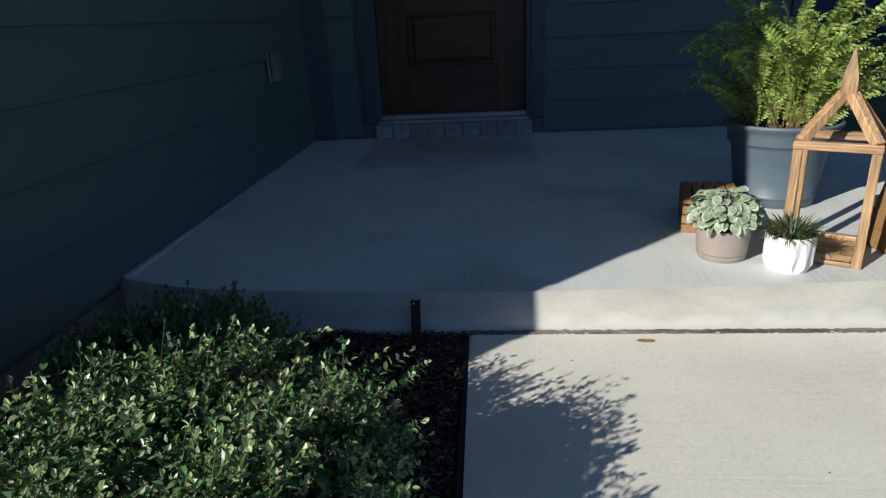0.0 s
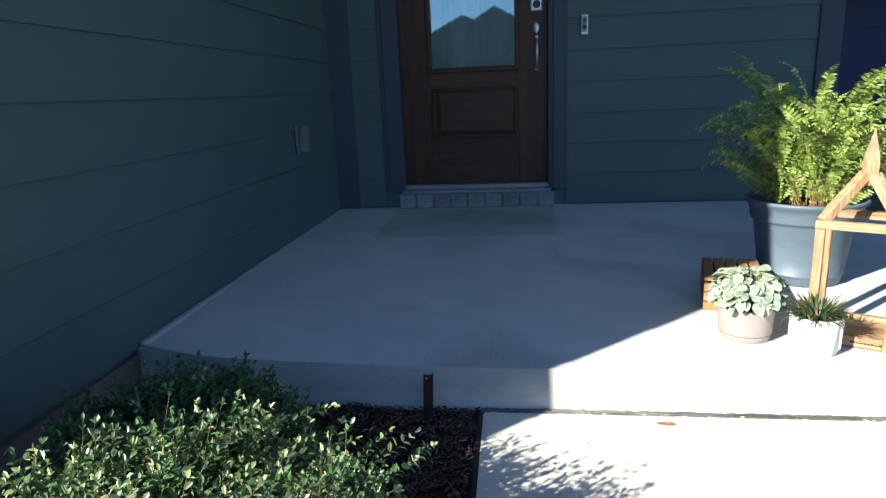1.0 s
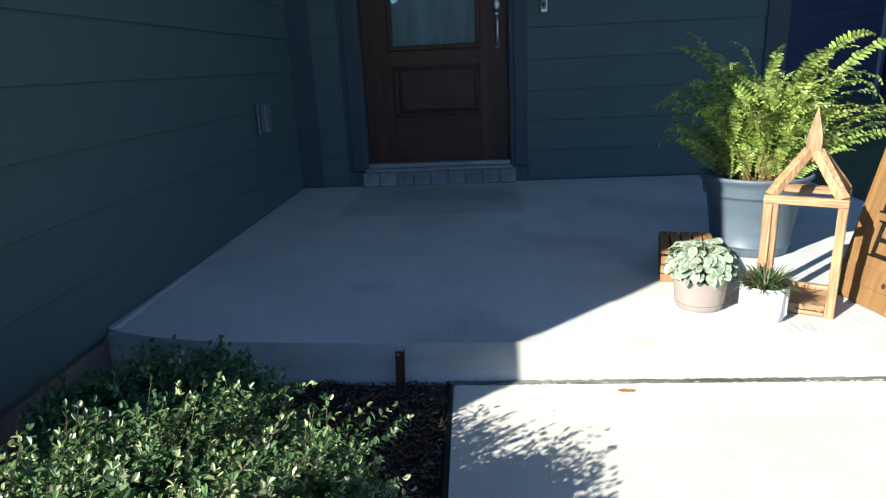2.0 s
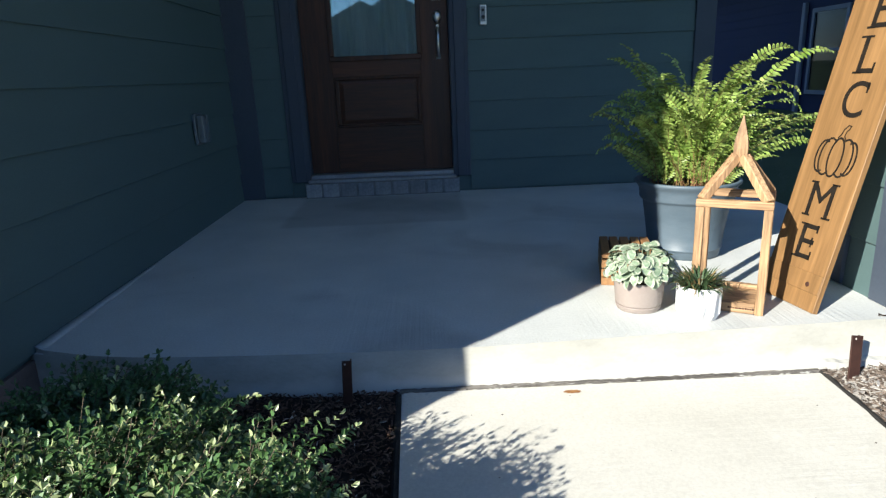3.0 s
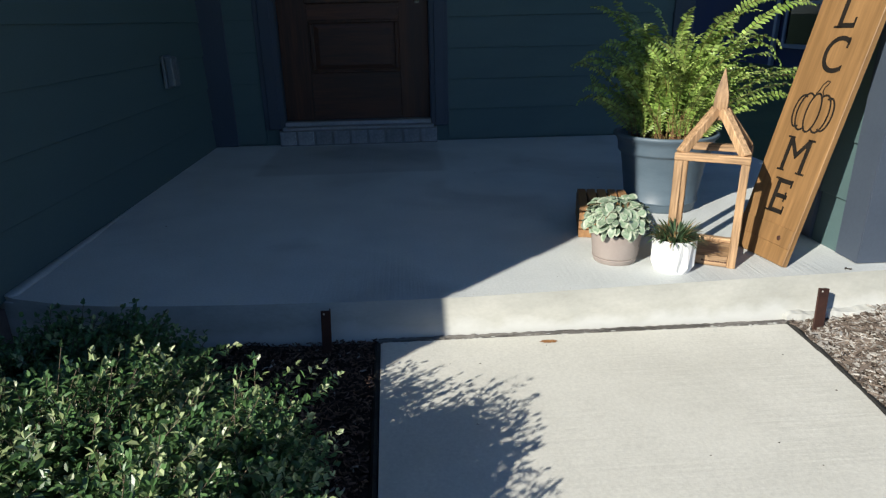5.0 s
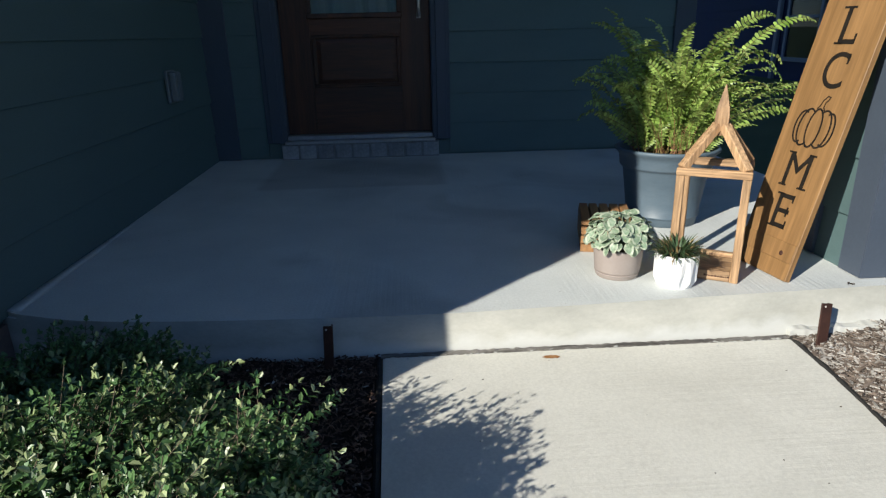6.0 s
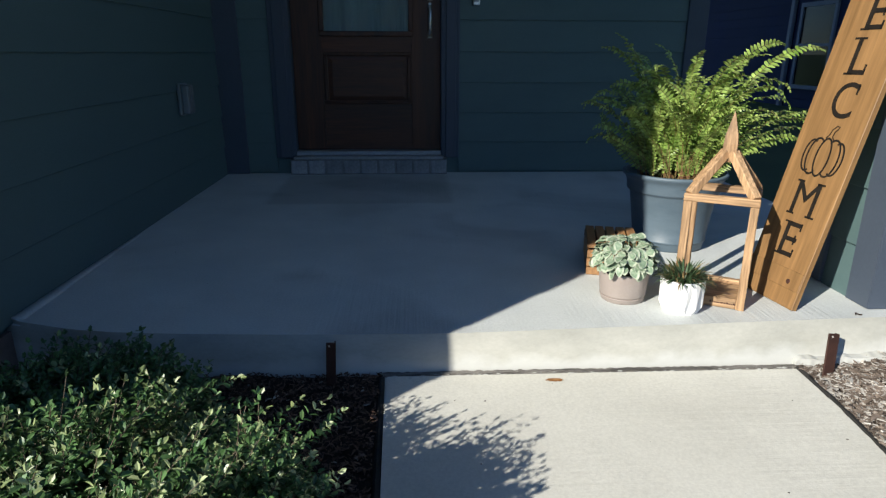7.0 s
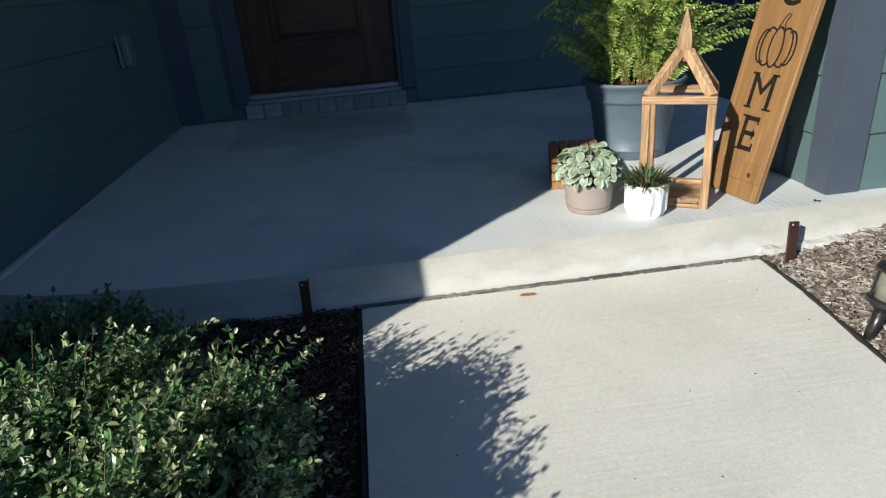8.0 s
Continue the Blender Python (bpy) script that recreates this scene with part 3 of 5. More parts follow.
def front_door():
    y = BACK + 0.05
    d = thing("door_1", pose(0, y, 0), "dark stained wooden front door, closed, half glazed", "door", "", "structure")
    x0, x1, z0, z1 = DX0 + 0.006, DX1 - 0.006, 0.146, DZ1 - 0.005
    gx0, gx1, gz0, gz1 = 0.622, 1.178, 0.855, 2.02
    px0, px1, pz0, pz1 = 0.648, 1.178 - 0.024, 0.447, 0.734
    part("stile", boxed(x0, gx0, 0, 0.045, z0, z1, 0.002), M_DOOR, d)
    part("stile", boxed(gx1, x1, 0, 0.045, z0, z1, 0.002), M_DOOR, d)
    part("bottom_rail", boxed(gx0 + 0.0005, gx1 - 0.0005, 0.001, 0.045, z0, pz0 - 0.012), M_DOORH, d)
    part("lock_rail", boxed(gx0 + 0.0005, gx1 - 0.0005, 0.001, 0.045, pz1 + 0.012, gz0), M_DOORH, d)
    part("top_rail", boxed(gx0 + 0.0005, gx1 - 0.0005, 0.001, 0.045, gz1, z1), M_DOORH, d)
    part("panel_backing", boxed(gx0 + 0.001, gx1 - 0.001, 0.011, 0.044, pz0 - 0.0115, pz1 + 0.0115), M_DOORH, d)
    # moulding round the panel and the raised field
    for (a0, a1, b0, b1) in ((px0 - 0.018, px1 + 0.018, pz1 - 0.006, pz1 + 0.014), (px0 - 0.018, px1 + 0.018, pz0 - 0.014, pz0 + 0.006), (px0 - 0.018, px0 + 0.004, pz0 + 0.0065, pz1 - 0.0065), (px1 - 0.004, px1 + 0.018, pz0 + 0.0065, pz1 - 0.0065)):
        part("panel_moulding", boxed(a0, a1, -0.008, 0.016, b0, b1, 0.005), M_DOOR, d)
    for a0, a1 in ((gx0 + 0.001, px0 - 0.0185), (px1 + 0.0185, gx1 - 0.001)):
        part("panel_edge", boxed(a0, a1, 0.001, 0.016, pz0 - 0.011, pz1 + 0.011), M_DOOR, d)
    bm = bmesh.new()
    a = [bm.verts.new(v) for v in ((px0 + 0.010, 0.0105, pz0 + 0.012), (px1 - 0.010, 0.0105, pz0 + 0.012), (px1 - 0.010, 0.0105, pz1 - 0.012), (px0 + 0.010, 0.0105, pz1 - 0.012))]
    b = [bm.verts.new(v) for v in ((px0 + 0.034, 0.005, pz0 + 0.034), (px1 - 0.034, 0.005, pz0 + 0.034), (px1 - 0.034, 0.005, pz1 - 0.034), (px0 + 0.034, 0.005, pz1 - 0.034))]
    bm.faces.new(b)
    for i in range(4):
        bm.faces.new((a[i], a[(i + 1) % 4], b[(i + 1) % 4], b[i]))
    part("raised_panel", bm, M_DOORH, d)
    # glazing beads and pane
    for (a0, a1, b0, b1) in ((gx0 - 0.012, gx1 + 0.012, gz0 - 0.014, gz0 + 0.018), (gx0 - 0.012, gx1 + 0.012, gz1 - 0.018, gz1 + 0.014), (gx0 - 0.012, gx0 + 0.018, gz0 + 0.0185, gz1 - 0.0185), (gx1 - 0.018, gx1 + 0.012, gz0 + 0.0185, gz1 - 0.0185)):
        part("glazing_bead", boxed(a0, a1, -0.012, 0.012, b0, b1, 0.005), M_DOOR, d)
    pane = part("pane", boxed(gx0 + 0.001, gx1 - 0.001, 0.018, 0.022, gz0 + 0.001, gz1 - 0.001), M_GLASS, d, "clear reflecting glass pane")
    pane.visible_shadow = False
    # lockset
    hx = 1.294
    bm = bmesh.new()
    box(bm, hx - 0.036, hx + 0.036, -0.012, 0.0, 1.18, 1.26, 0.008, seg=2)
    lock = part("deadbolt", bm, M_CHROME, d, "satin nickel keypad deadbolt")
    bm = bmesh.new()
    lathe(bm, [(0.0001, 0.0), (0.022, 0.0), (0.022, 0.014), (0.016, 0.018), (0.0001, 0.018)], 24)
    bmesh.ops.transform(bm, matrix=pose(hx, -0.0125, 1.218, 90), verts=bm.verts)
    part("lock_face", bm, M_DARKPLASTIC, lock)
    bm = bmesh.new()
    lathe(bm, [(0.0001, 0.022), (0.02, 0.021), (0.03, 0.014), (0.034, 0.004), (0.034, 0.0)], 28)
    bmesh.ops.transform(bm, matrix=pose(hx, 0.0, 1.085, 90) @ Matrix.Diagonal((0.85, 1.15, 1, 1)), verts=bm.verts)
    part("lock_rose", bm, M_CHROME, d, smooth=True)
    bm = bmesh.new()
    tube(bm, [(hx, 0.0, 1.02), (hx, -0.03, 1.015), (hx, -0.05, 0.99), (hx, -0.054, 0.94), (hx, -0.05, 0.88), (hx, -0.03, 0.855), (hx, 0.0, 0.851)], [0.013, 0.011, 0.010, 0.0105, 0.010, 0.011, 0.014], 10)
    part("handle", bm, M_CHROME, d, "satin nickel pull handle", True)
    bm = bmesh.new()
    box(bm, hx - 0.012, hx + 0.012, -0.02, 0.0, 1.005, 1.04, 0.005)
    box(bm, hx - 0.014, hx + 0.014, -0.006, 0.0, 0.835, 0.868, 0.004)
    part("handle_mount", bm, M_CHROME, d)
    return d


front_door()

# curtain and dim room behind the glass
bm = bmesh.new()
cols = []
for i in range(121):
    x = 0.58 + 0.70 * i / 120
    g = noise.noise((x * 7, 0, 2.0))
    y = 0.026 * math.sin(x * 62 + 4 * g) + 0.016 * math.sin(x * 27 + 1)
    cols.append((bm.verts.new((x, y + BACK + 0.13, 0.80)), bm.verts.new((x + 0.006 * g, y * 0.6 + BACK + 0.13, 2.08))))
for (a, b), (c, d) in zip(cols, cols[1:]):
    bm.faces.new((a, c, d, b))
tagged(new("curtain", mesh_of("curtain", bm, M_CURTAIN, True)), "sheer beige curtain gathered behind the door glass", "curtain")
bm = bmesh.new()
box(bm, 0.2, 2.8, BACK + 0.17, 6.0, 0.0, 2.88)
ob = solid("wall_room", bm, M_ROOM, "dim hall behind the front door", "room")
for f in ob.data.polygons:
    f.flip()


def doorstep():
    st = thing("doorstep", pose(0.9, 2.425, 0), "grey brick step with metal sill under the door", "doorstep", "", "structure")
    part("mortar_bed", boxed(-0.497, 0.497, -0.022, 0.028, 0.0, 0.096), M_MORTAR, st)
    w = 1.0 / 9
    me = mesh_of("brick", boxed(-w / 2 + 0.006, w / 2 - 0.006, -0.03, 0.02, 0.006, 0.089, 0.004), M_BRICK)
    for i in range(9):
        piece("brick", me, st, pose(-0.5 + w * (i + 0.5), 0.0015 * (i % 3), 0, 0, 0, 0.6 * ((i * 7) % 3 - 1)))
    bm = bmesh.new()
    box(bm, -0.475, 0.475, -0.028, 0.10, 0.097, 0.115, 0.004)
    box(bm, -0.462, 0.462, 0.02, 0.10, 0.1155, 0.143, 0.004)
    part("sill", bm, M_SILL, st, "dull aluminium door sill")
    return st


doorstep()


def doorbell():
    b = thing("doorbell", pose(1.572, BACK - 0.017, 1.02), "slim silver video doorbell on the siding", "doorbell")
    part("body", boxed(-0.0215, 0.0215, -0.024, 0.012, 0, 0.118, 0.006, seg=2), M_CHROME, b)
    part("faceplate", boxed(-0.014, 0.014, -0.0265, -0.0245, 0.02, 0.106, 0.001), M_WHITEPLASTIC, b)
    for z, r in ((0.085, 0.009), (0.045, 0.0115)):
        bm = bmesh.new()
        lathe(bm, [(0.0001, 0.003), (r * 0.8, 0.003), (r, 0.0)], 20)
        bmesh.ops.transform(bm, matrix=pose(0, -0.027, z, 90), verts=bm.verts)
        part("lens" if z > 0.06 else "button", bm, M_DARKPLASTIC, b)
    return b


doorbell()


def outlet():
    o = thing("outlet_cover", pose(0.0, 1.764, 0.435), "grey weatherproof outlet cover on the siding", "outlet")
    part("plate", boxed(-0.004, 0.012, -0.062, 0.062, 0, 0.16, 0.004), M_OUTLET, o)
    part("lid", boxed(0.0125, 0.05, -0.052, 0.03, 0.008, 0.152, 0.008, seg=2), M_OUTLET, o, "bubble cover with hinge")
    for k in range(3):
        part("rib", boxed(0.0505, 0.054, -0.044 + 0.026 * k, -0.036 + 0.026 * k, 0.014, 0.146, 0.001), M_OUTLET, o)
    part("hinge", boxed(0.0125, 0.03, 0.032, 0.044, 0.02, 0.14, 0.003), M_DARKPLASTIC, o)
    return o


outlet()


# ---- pillar at the front of the porch ----
def pillar():
    x0, x1, y0, y1 = 2.573, 3.03, 0.12, 0.455
    p = thing("column", pose(0, 0, 0), "teal lap-sided porch pillar with slate blue corner boards", "pillar", "", "structure")
    part("core", boxed(x0 + 0.02, x1 - 0.02, y0 + 0.02, y1 - 0.02, 0, 2.8), M_SIDING, p)
    west = Matrix(((0, 1, 0, x0 + 0.02), (-1, 0, 0, 0), (0, 0, 1, 0), (0, 0, 0, 1)))     # local x along -y, face towards -x
    clad(p, -(y1 - 0.099), -(y0 + 0.099), -0.01, 0.182, 15, west)
    clad(p, x0 + 0.108, x1 - 0.1, 0.0, 0.182, 15, pose(0, y0 + 0.02, 0))
    bm = bmesh.new()                                  # one L-shaped board wraps the near corner
    ring = ((x0 - 0.006, y0 - 0.006), (x0 + 0.107, y0 - 0.006), (x0 + 0.107, y0 + 0.0195), (x0 + 0.0195, y0 + 0.0195), (x0 + 0.0195, y0 + 0.0985), (x0 - 0.006, y0 + 0.0985))
    low, top = [[bm.verts.new((x, y, z)) for x, y in ring] for z in (0.003, 2.79)]
    bm.faces.new(low[::-1])
    bm.faces.new(top)
    for i in range(6):
        bm.faces.new((low[i], low[(i + 1) % 6], top[(i + 1) % 6], top[i]))
    bmesh.ops.bevel(bm, geom=[e for e in bm.edges if abs(e.verts[0].co.z - e.verts[1].co.z) > 1], offset=0.003, segments=2, affect="EDGES")
    part("corner_board", bm, M_TRIM, p)
    for a0, a1, b0, b1 in ((x0 - 0.006, x0 + 0.0195, y1 - 0.0985, y1), (x1 - 0.1, x1, y0 - 0.006, y0 + 0.0195)):
        part("corner_board", boxed(a0, a1, b0, b1, 0.003, 2.79, 0.003), M_TRIM, p)
    return p


pillar()


# ---- mulch beds ----
def bed_height(x, y):
    z = -0.128 + 0.010 * noise.noise((x * 5, y * 5, 0)) + 0.008 * noise.noise((x * 17, y * 17, 3))
    if x > 2.3:
        z += 0.075 * max(0.0, min(1.0, (x - 2.39) / 0.5)) * max(0.0, 1 + y / 0.9)
    return z


def mulch(name, x0, x1, y0, y1, count, seed, lengths, pale, dense=None):
    bm = bmesh.new()
    nx, ny = int((x1 - x0) / 0.03), int((y1 - y0) / 0.03)
    def soil(i, j):
        y = y0 + (y1 - y0) * j / ny
        left = max(x0, walk_edge(min(y, -0.02)) + 0.008) if x0 > 2 else x0
        x = left + (x1 - left) * i / nx
        return bm.verts.new((x, y, bed_height(x, y) - 0.004))

    grid = [[soil(i, j) for j in range(ny + 1)] for i in range(nx + 1)]
    for i in range(nx):
        for j in range(ny):
            bm.faces.new((grid[i][j], grid[i + 1][j], grid[i + 1][j + 1], grid[i][j + 1]))
    bed = solid(name, bm, M_MULCHBED, "dark bed of shredded bark mulch beside the walkway", "mulch bed")
    rng = random.Random(seed)
    verts, faces, slots = [], [], []
    for number in range(count + (dense[4] if dense else 0)):
        x, y = rng.uniform(x0 + 0.01, x1 - 0.01), rng.uniform(y0, y1 - 0.012)
        size = rng.uniform(*lengths) * (1.6 if rng.random() < 0.1 else 1)
        if number >= count:                           # finer shreds where the path comes close
            x, y, size = rng.uniform(dense[0] + 0.01, dense[1]), rng.uniform(dense[2], dense[3] - 0.012), rng.uniform(0.007, 0.03)
        if x0 > 2 and x < walk_edge(min(y, -0.02)) + 0.012:
            continue
        w, t = size * rng.uniform(0.07, 0.3), rng.uniform(0.001, 0.004)
        m = pose(x, y, bed_height(x, y) + rng.uniform(0.0, 0.008), rng.gauss(0, 18), rng.gauss(0, 16), rng.uniform(0, 360))
        bend = rng.uniform(-0.15, 0.15) * size
        k = len(verts)
        prof = [(-size / 2, w * 0.25, 0), (0, w * 0.5, bend * 0.4), (size / 2, w * rng.uniform(0.05, 0.4), 0)]
        for px, hw, pz in prof:
            for sy in (-1, 1):
                for sz in (0, 1):
                    verts.append(m @ Vector((px, sy * hw + bend * (1 - abs(px) * 2 / size), pz + sz * t)))
        for s in (0, 4):
            for a, b in ((0, 1), (1, 3), (3, 2), (2, 0)):
                faces.append((k + s + a, k + s + b, k + s + 4 + b, k + s + 4 + a))
        faces.append((k, k + 1, k + 3, k + 2))
        faces.append((k + 8, k + 10, k + 11, k + 9))
        slot = 1 if rng.random() < pale else 0
        slots += [slot] * 10
    me = bpy.data.meshes.new("mulch_chips")
    me.from_pydata(verts, [], faces)
    me.materials.append(M_CHIP if x0 > 2 else M_CHIPSHADE)
    me.materials.append(M_CHIPPALE)
    me.polygons.foreach_set("material_index", slots)
    tagged(new("mulch_chips", me), "loose brown and grey bark mulch chips", "mulch", "", "stuff")
    return bed


# bed in the wall's shade: shaded chip colour and hardly any pale chips
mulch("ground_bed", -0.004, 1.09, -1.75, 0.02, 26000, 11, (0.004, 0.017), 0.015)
mulch("ground_bed", 2.15, 3.25, -1.6, 0.02, 8000, 12, (0.012, 0.045), 0.32, (2.2, 3.24, -1.2, 0.02, 24000))

# specks of grit on walkway and slab
rng = random.Random(21)
verts, faces = [], []
for i in range(44):
    on_walk = i < 24
    x, y, z = (rng.uniform(1.15, 2.2), rng.uniform(-1.2, -0.08), WALK_Z) if on_walk else (rng.uniform(0.1, 2.2), rng.uniform(0.06, 2.2), 0.0)
    s = rng.uniform(0.001, 0.0028)
    k = len(verts)
    verts += [(x - s * 1.6, y, z), (x, y - s, z), (x + s, y, z), (x, y + s, z), (x, y, z + s * 0.7)]
    faces += [(k, k + 1, k + 4), (k + 1, k + 2, k + 4), (k + 2, k + 3, k + 4), (k + 3, k, k + 4)]
me = bpy.data.meshes.new("grit")
me.from_pydata(verts, [], faces)
me.materials.append(M_SOIL)
tagged(new("grit", me), "dark specks of grit on the concrete", "grit", "", "stuff")


# cement crumbs stuck on the walkway, thickest along the joint, and on the slab's lip
rng = random.Random(77)
verts, faces = [], []
for i in range(430):
    if i < 260:
        x, y, z, s = rng.uniform(1.13, 2.2), -0.03 - 1.2 * rng.random(), WALK_Z - 0.0006, rng.uniform(0.0012, 0.0032)
    elif i < 360:
        x, y, z, s = rng.uniform(1.1, 2.27), rng.gauss(-0.028, 0.006), WALK_Z - 0.0006, rng.uniform(0.0015, 0.005)
    else:
        x, y, z, s = rng.triangular(0.9, 2.6, 1.5), 0.0, -0.0035, rng.uniform(0.0015, 0.004)
        y = front_edge(x) + rng.uniform(0.004, 0.018)
    k = len(verts)
    turn, squash = rng.uniform(0, 6.28), rng.uniform(0.3, 0.55)
    for q in range(6):
        a, rad = turn + q * math.pi / 3, s * rng.uniform(0.6, 1.3)
        verts.append((x + rad * math.cos(a) * (1.8 if i >= 260 else 1.2), y + rad * math.sin(a), z))
    verts.append((x, y, z + s * squash * 0.8 + (0.0036 if i >= 360 else 0)))
    faces += [(k + q, k + (q + 1) % 6, k + 6) for q in range(6)]
me = bpy.data.meshes.new("cement_crumbs")
me.from_pydata(verts, [], faces)
me.materials.append(M_PARGE)
tagged(new("cement_crumbs", me), "pale cement crumbs stuck to the concrete", "crumbs", "", "stuff")

bm = bmesh.new()
rng = random.Random(5)
rib = [bm.verts.new((0.026 * (i / 6 - 0.5), 0.003 * math.sin(i), 0.003 + 0.002 * math.sin(i * 1.1))) for i in range(7)]
for s_ in (-1, 1):
    rim = [bm.verts.new((v.co.x, v.co.y + s_ * 0.006 * math.sin(math.pi * (i + 0.15) / 6.3), v.co.z + 0.005 * rng.random())) for i, v in enumerate(rib)]
    for i in range(6):
        bm.faces.new((rib[i], rib[i + 1], rim[i + 1], rim[i]))
leaf_ob = tagged(new("dry_leaf", mesh_of("dry_leaf", bm, M_CRATEDARK, True)), "small curled dark dry leaf on the slab", "leaf")
leaf_ob.matrix_basis = pose(2.513, 0.075, -0.001, 0, 0, 12)


# ---- steel stakes ----
def stake(m, w, h):
    s = thing("steel_stake", m, "rusty brown steel stake leaning at the slab", "stake", "stakes at the slab")
    bm = bmesh.new()
    box(bm, -w / 2, w / 2, -0.0025, 0.0025, -0.06, h, 0.001)
    box(bm, w / 2 - 0.004, w / 2, 0.0028, 0.014, -0.06, h, 0.001)
    part("blade", bm, M_RUST, s)
    bm = bmesh.new()
    lathe(bm, [(0.0001, 0.001), (0.0028, 0.001), (0.003, 0.0)], 12)
    bmesh.ops.transform(bm, matrix=pose(-w * 0.18, -0.003, h - 0.009, 90), verts=bm.verts)
    part("hole", bm, M_CHIPPALE, s)
    return s


stake(pose(0.946, -0.042, -0.115, 0, 2.5, 4), 0.026, 0.112)
stake(pose(2.352, -0.062, -0.118, -12, 9, 8), 0.036, 0.116)


# ---- shrub ----
def shrub():
    rng = random.Random(7)
    lobes = [(0.66, -0.85, 0.0, 0.29, 0.34, 0.24), (0.51, -0.45, 0.0, 0.27, 0.19, 0.175), (0.87, -0.90, 0.0, 0.15, 0.23, 0.235), (0.52, -0.87, 0.0, 0.21, 0.30, 0.215), (0.33, -0.53, -0.02, 0.15, 0.20, 0.15), (0.72, -1.18, 0.0, 0.32, 0.25, 0.225),
             (0.75, -0.60, 0.0, 0.14, 0.10, 0.09), (0.88, -1.10, 0.0, 0.15, 0.25, 0.235), (0.93, -0.76, 0.0, 0.09, 0.13, 0.17)]
    base = Vector((0.67, -0.70, -0.12))
    root = thing("shrub", Matrix.Translation(base), "low dark green glossy shrub with yellow young tips", "shrub")

    def depth_inside(p):
        return max(1 - math.sqrt(((p.x - a) / d) ** 2 + ((p.y - b) / e) ** 2 + ((p.z - c) / f) ** 2) for a, b, c, d, e, f in lobes)

    def flank(p):
        """How far the shrub reaches towards the house wall."""
        return 0.23 + 0.42 * max(0.0, -p.y - 0.5)

    verts, faces, slots = [], [], []

    def leaf(o, d, up, size, slot):
        side_v = d.cross(up)
        if side_v.length < 1e-4:
            return
        side_v.normalize()
        nrm = side_v.cross(d).normalized()
        w = size * rng.uniform(0.22, 0.30)
        k = len(verts)
        fold = size * 0.12
        verts.extend([o - base, o + d * size * 0.3 + side_v * w * 0.85 + nrm * fold - base, o + d * size * 0.7 + side_v * w + nrm * fold * 0.8 - base, o + d * size - nrm * size * 0.06 - base,
                      o + d * size * 0.7 - side_v * w + nrm * fold * 0.8 - base, o + d * size * 0.3 - side_v * w * 0.85 + nrm * fold - base, o + d * size * 0.5 - base])
        faces.extend([(k, k + 1, k + 6), (k + 1, k + 2, k + 6), (k + 2, k + 3, k + 6), (k + 3, k + 4, k + 6), (k + 4, k + 5, k + 6), (k + 5, k, k + 6)])
        slots.extend([slot] * 6)

    stems = bmesh.new()

    def sprig(o, d, length, young, pairs, grown=1.0):
        pts = []
        p, dd = o.copy(), d.copy()
        for i in range(pairs + 1):
            pts.append(p.copy())
            dd = (dd + Vector((rng.gauss(0, 0.09), rng.gauss(0, 0.09), 0.015))).normalized()
            p += dd * length / pairs
        if len(stems.verts) < 18000:
            tube(stems, [q - base for q in pts[::2]] if pairs > 5 else [pts[0] - base, pts[-1] - base], 0.0008, 3, False)
        for i, q in enumerate(pts[1:], 1):
            f = i / pairs
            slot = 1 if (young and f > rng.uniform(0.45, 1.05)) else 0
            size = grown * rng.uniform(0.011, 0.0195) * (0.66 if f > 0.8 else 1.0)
            a0 = rng.uniform(0, 6.28)
            for s in (0, math.pi):
                u = dd.orthogonal().normalized()
                w = dd.cross(u)
                out = u * math.cos(a0 + s) + w * math.sin(a0 + s)
                leaf(q, (dd * rng.uniform(0.4, 0.9) + out + Vector((0, 0, rng.uniform(-0.3, 0.2)))).normalized(), (dd * 0.6 + Vector((rng.gauss(0, 0.25), rng.gauss(0, 0.25), 1.0))).normalized(), size, slot)
        leaf(pts[-1], dd, Vector((rng.gauss(0, 1), rng.gauss(0, 1), 0.3)).normalized(), 0.014, 1 if young else 0)

    made = 0
    while made < 3600:
        a, b, c, d, e, f = rng.choices(lobes, [3.2, 2.8, 2.0, 2.0, 1.2, 2.0, 0.8, 2.0, 0.9])[0]
        th, z = rng.uniform(0, 6.283), rng.uniform(-0.35, 1.0)
        r = math.sqrt(max(0, 1 - z * z))
        nrm = Vector((r * math.cos(th), r * math.sin(th), z))
        shell = rng.uniform(0.70, 0.98)
        p = Vector((a + nrm.x * d * shell, b + nrm.y * e * shell, c + nrm.z * f * shell))
        swell = 1 + 0.22 * noise.noise(Vector((a, b, 0)) + nrm * 2.6)           # uneven, lumpy outline
        p = Vector((a, b, c)) + (p - Vector((a, b, c))) * swell
        if depth_inside(p) > 0.38 or p.z < -0.09 or not flank(p) + 0.03 < p.x < 1.03:
            continue
        k = 1 + 0.35 * noise.noise(p * 9)
        if rng.random() > 0.5 + 1.1 * noise.noise(p * 12 + Vector((4, 0, 0))):
            if rng.random() < 0.85:
                continue
        dirn = (nrm * 0.8 + Vector((rng.gauss(0.22, 0.4), rng.gauss(0.1, 0.4), 0.16))).normalized()
        # pale tips nearly stop past the corner's shadow line: shade put into leaf colour
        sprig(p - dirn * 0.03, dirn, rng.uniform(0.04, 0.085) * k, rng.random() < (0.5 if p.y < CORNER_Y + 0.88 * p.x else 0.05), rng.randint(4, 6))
        made += 1
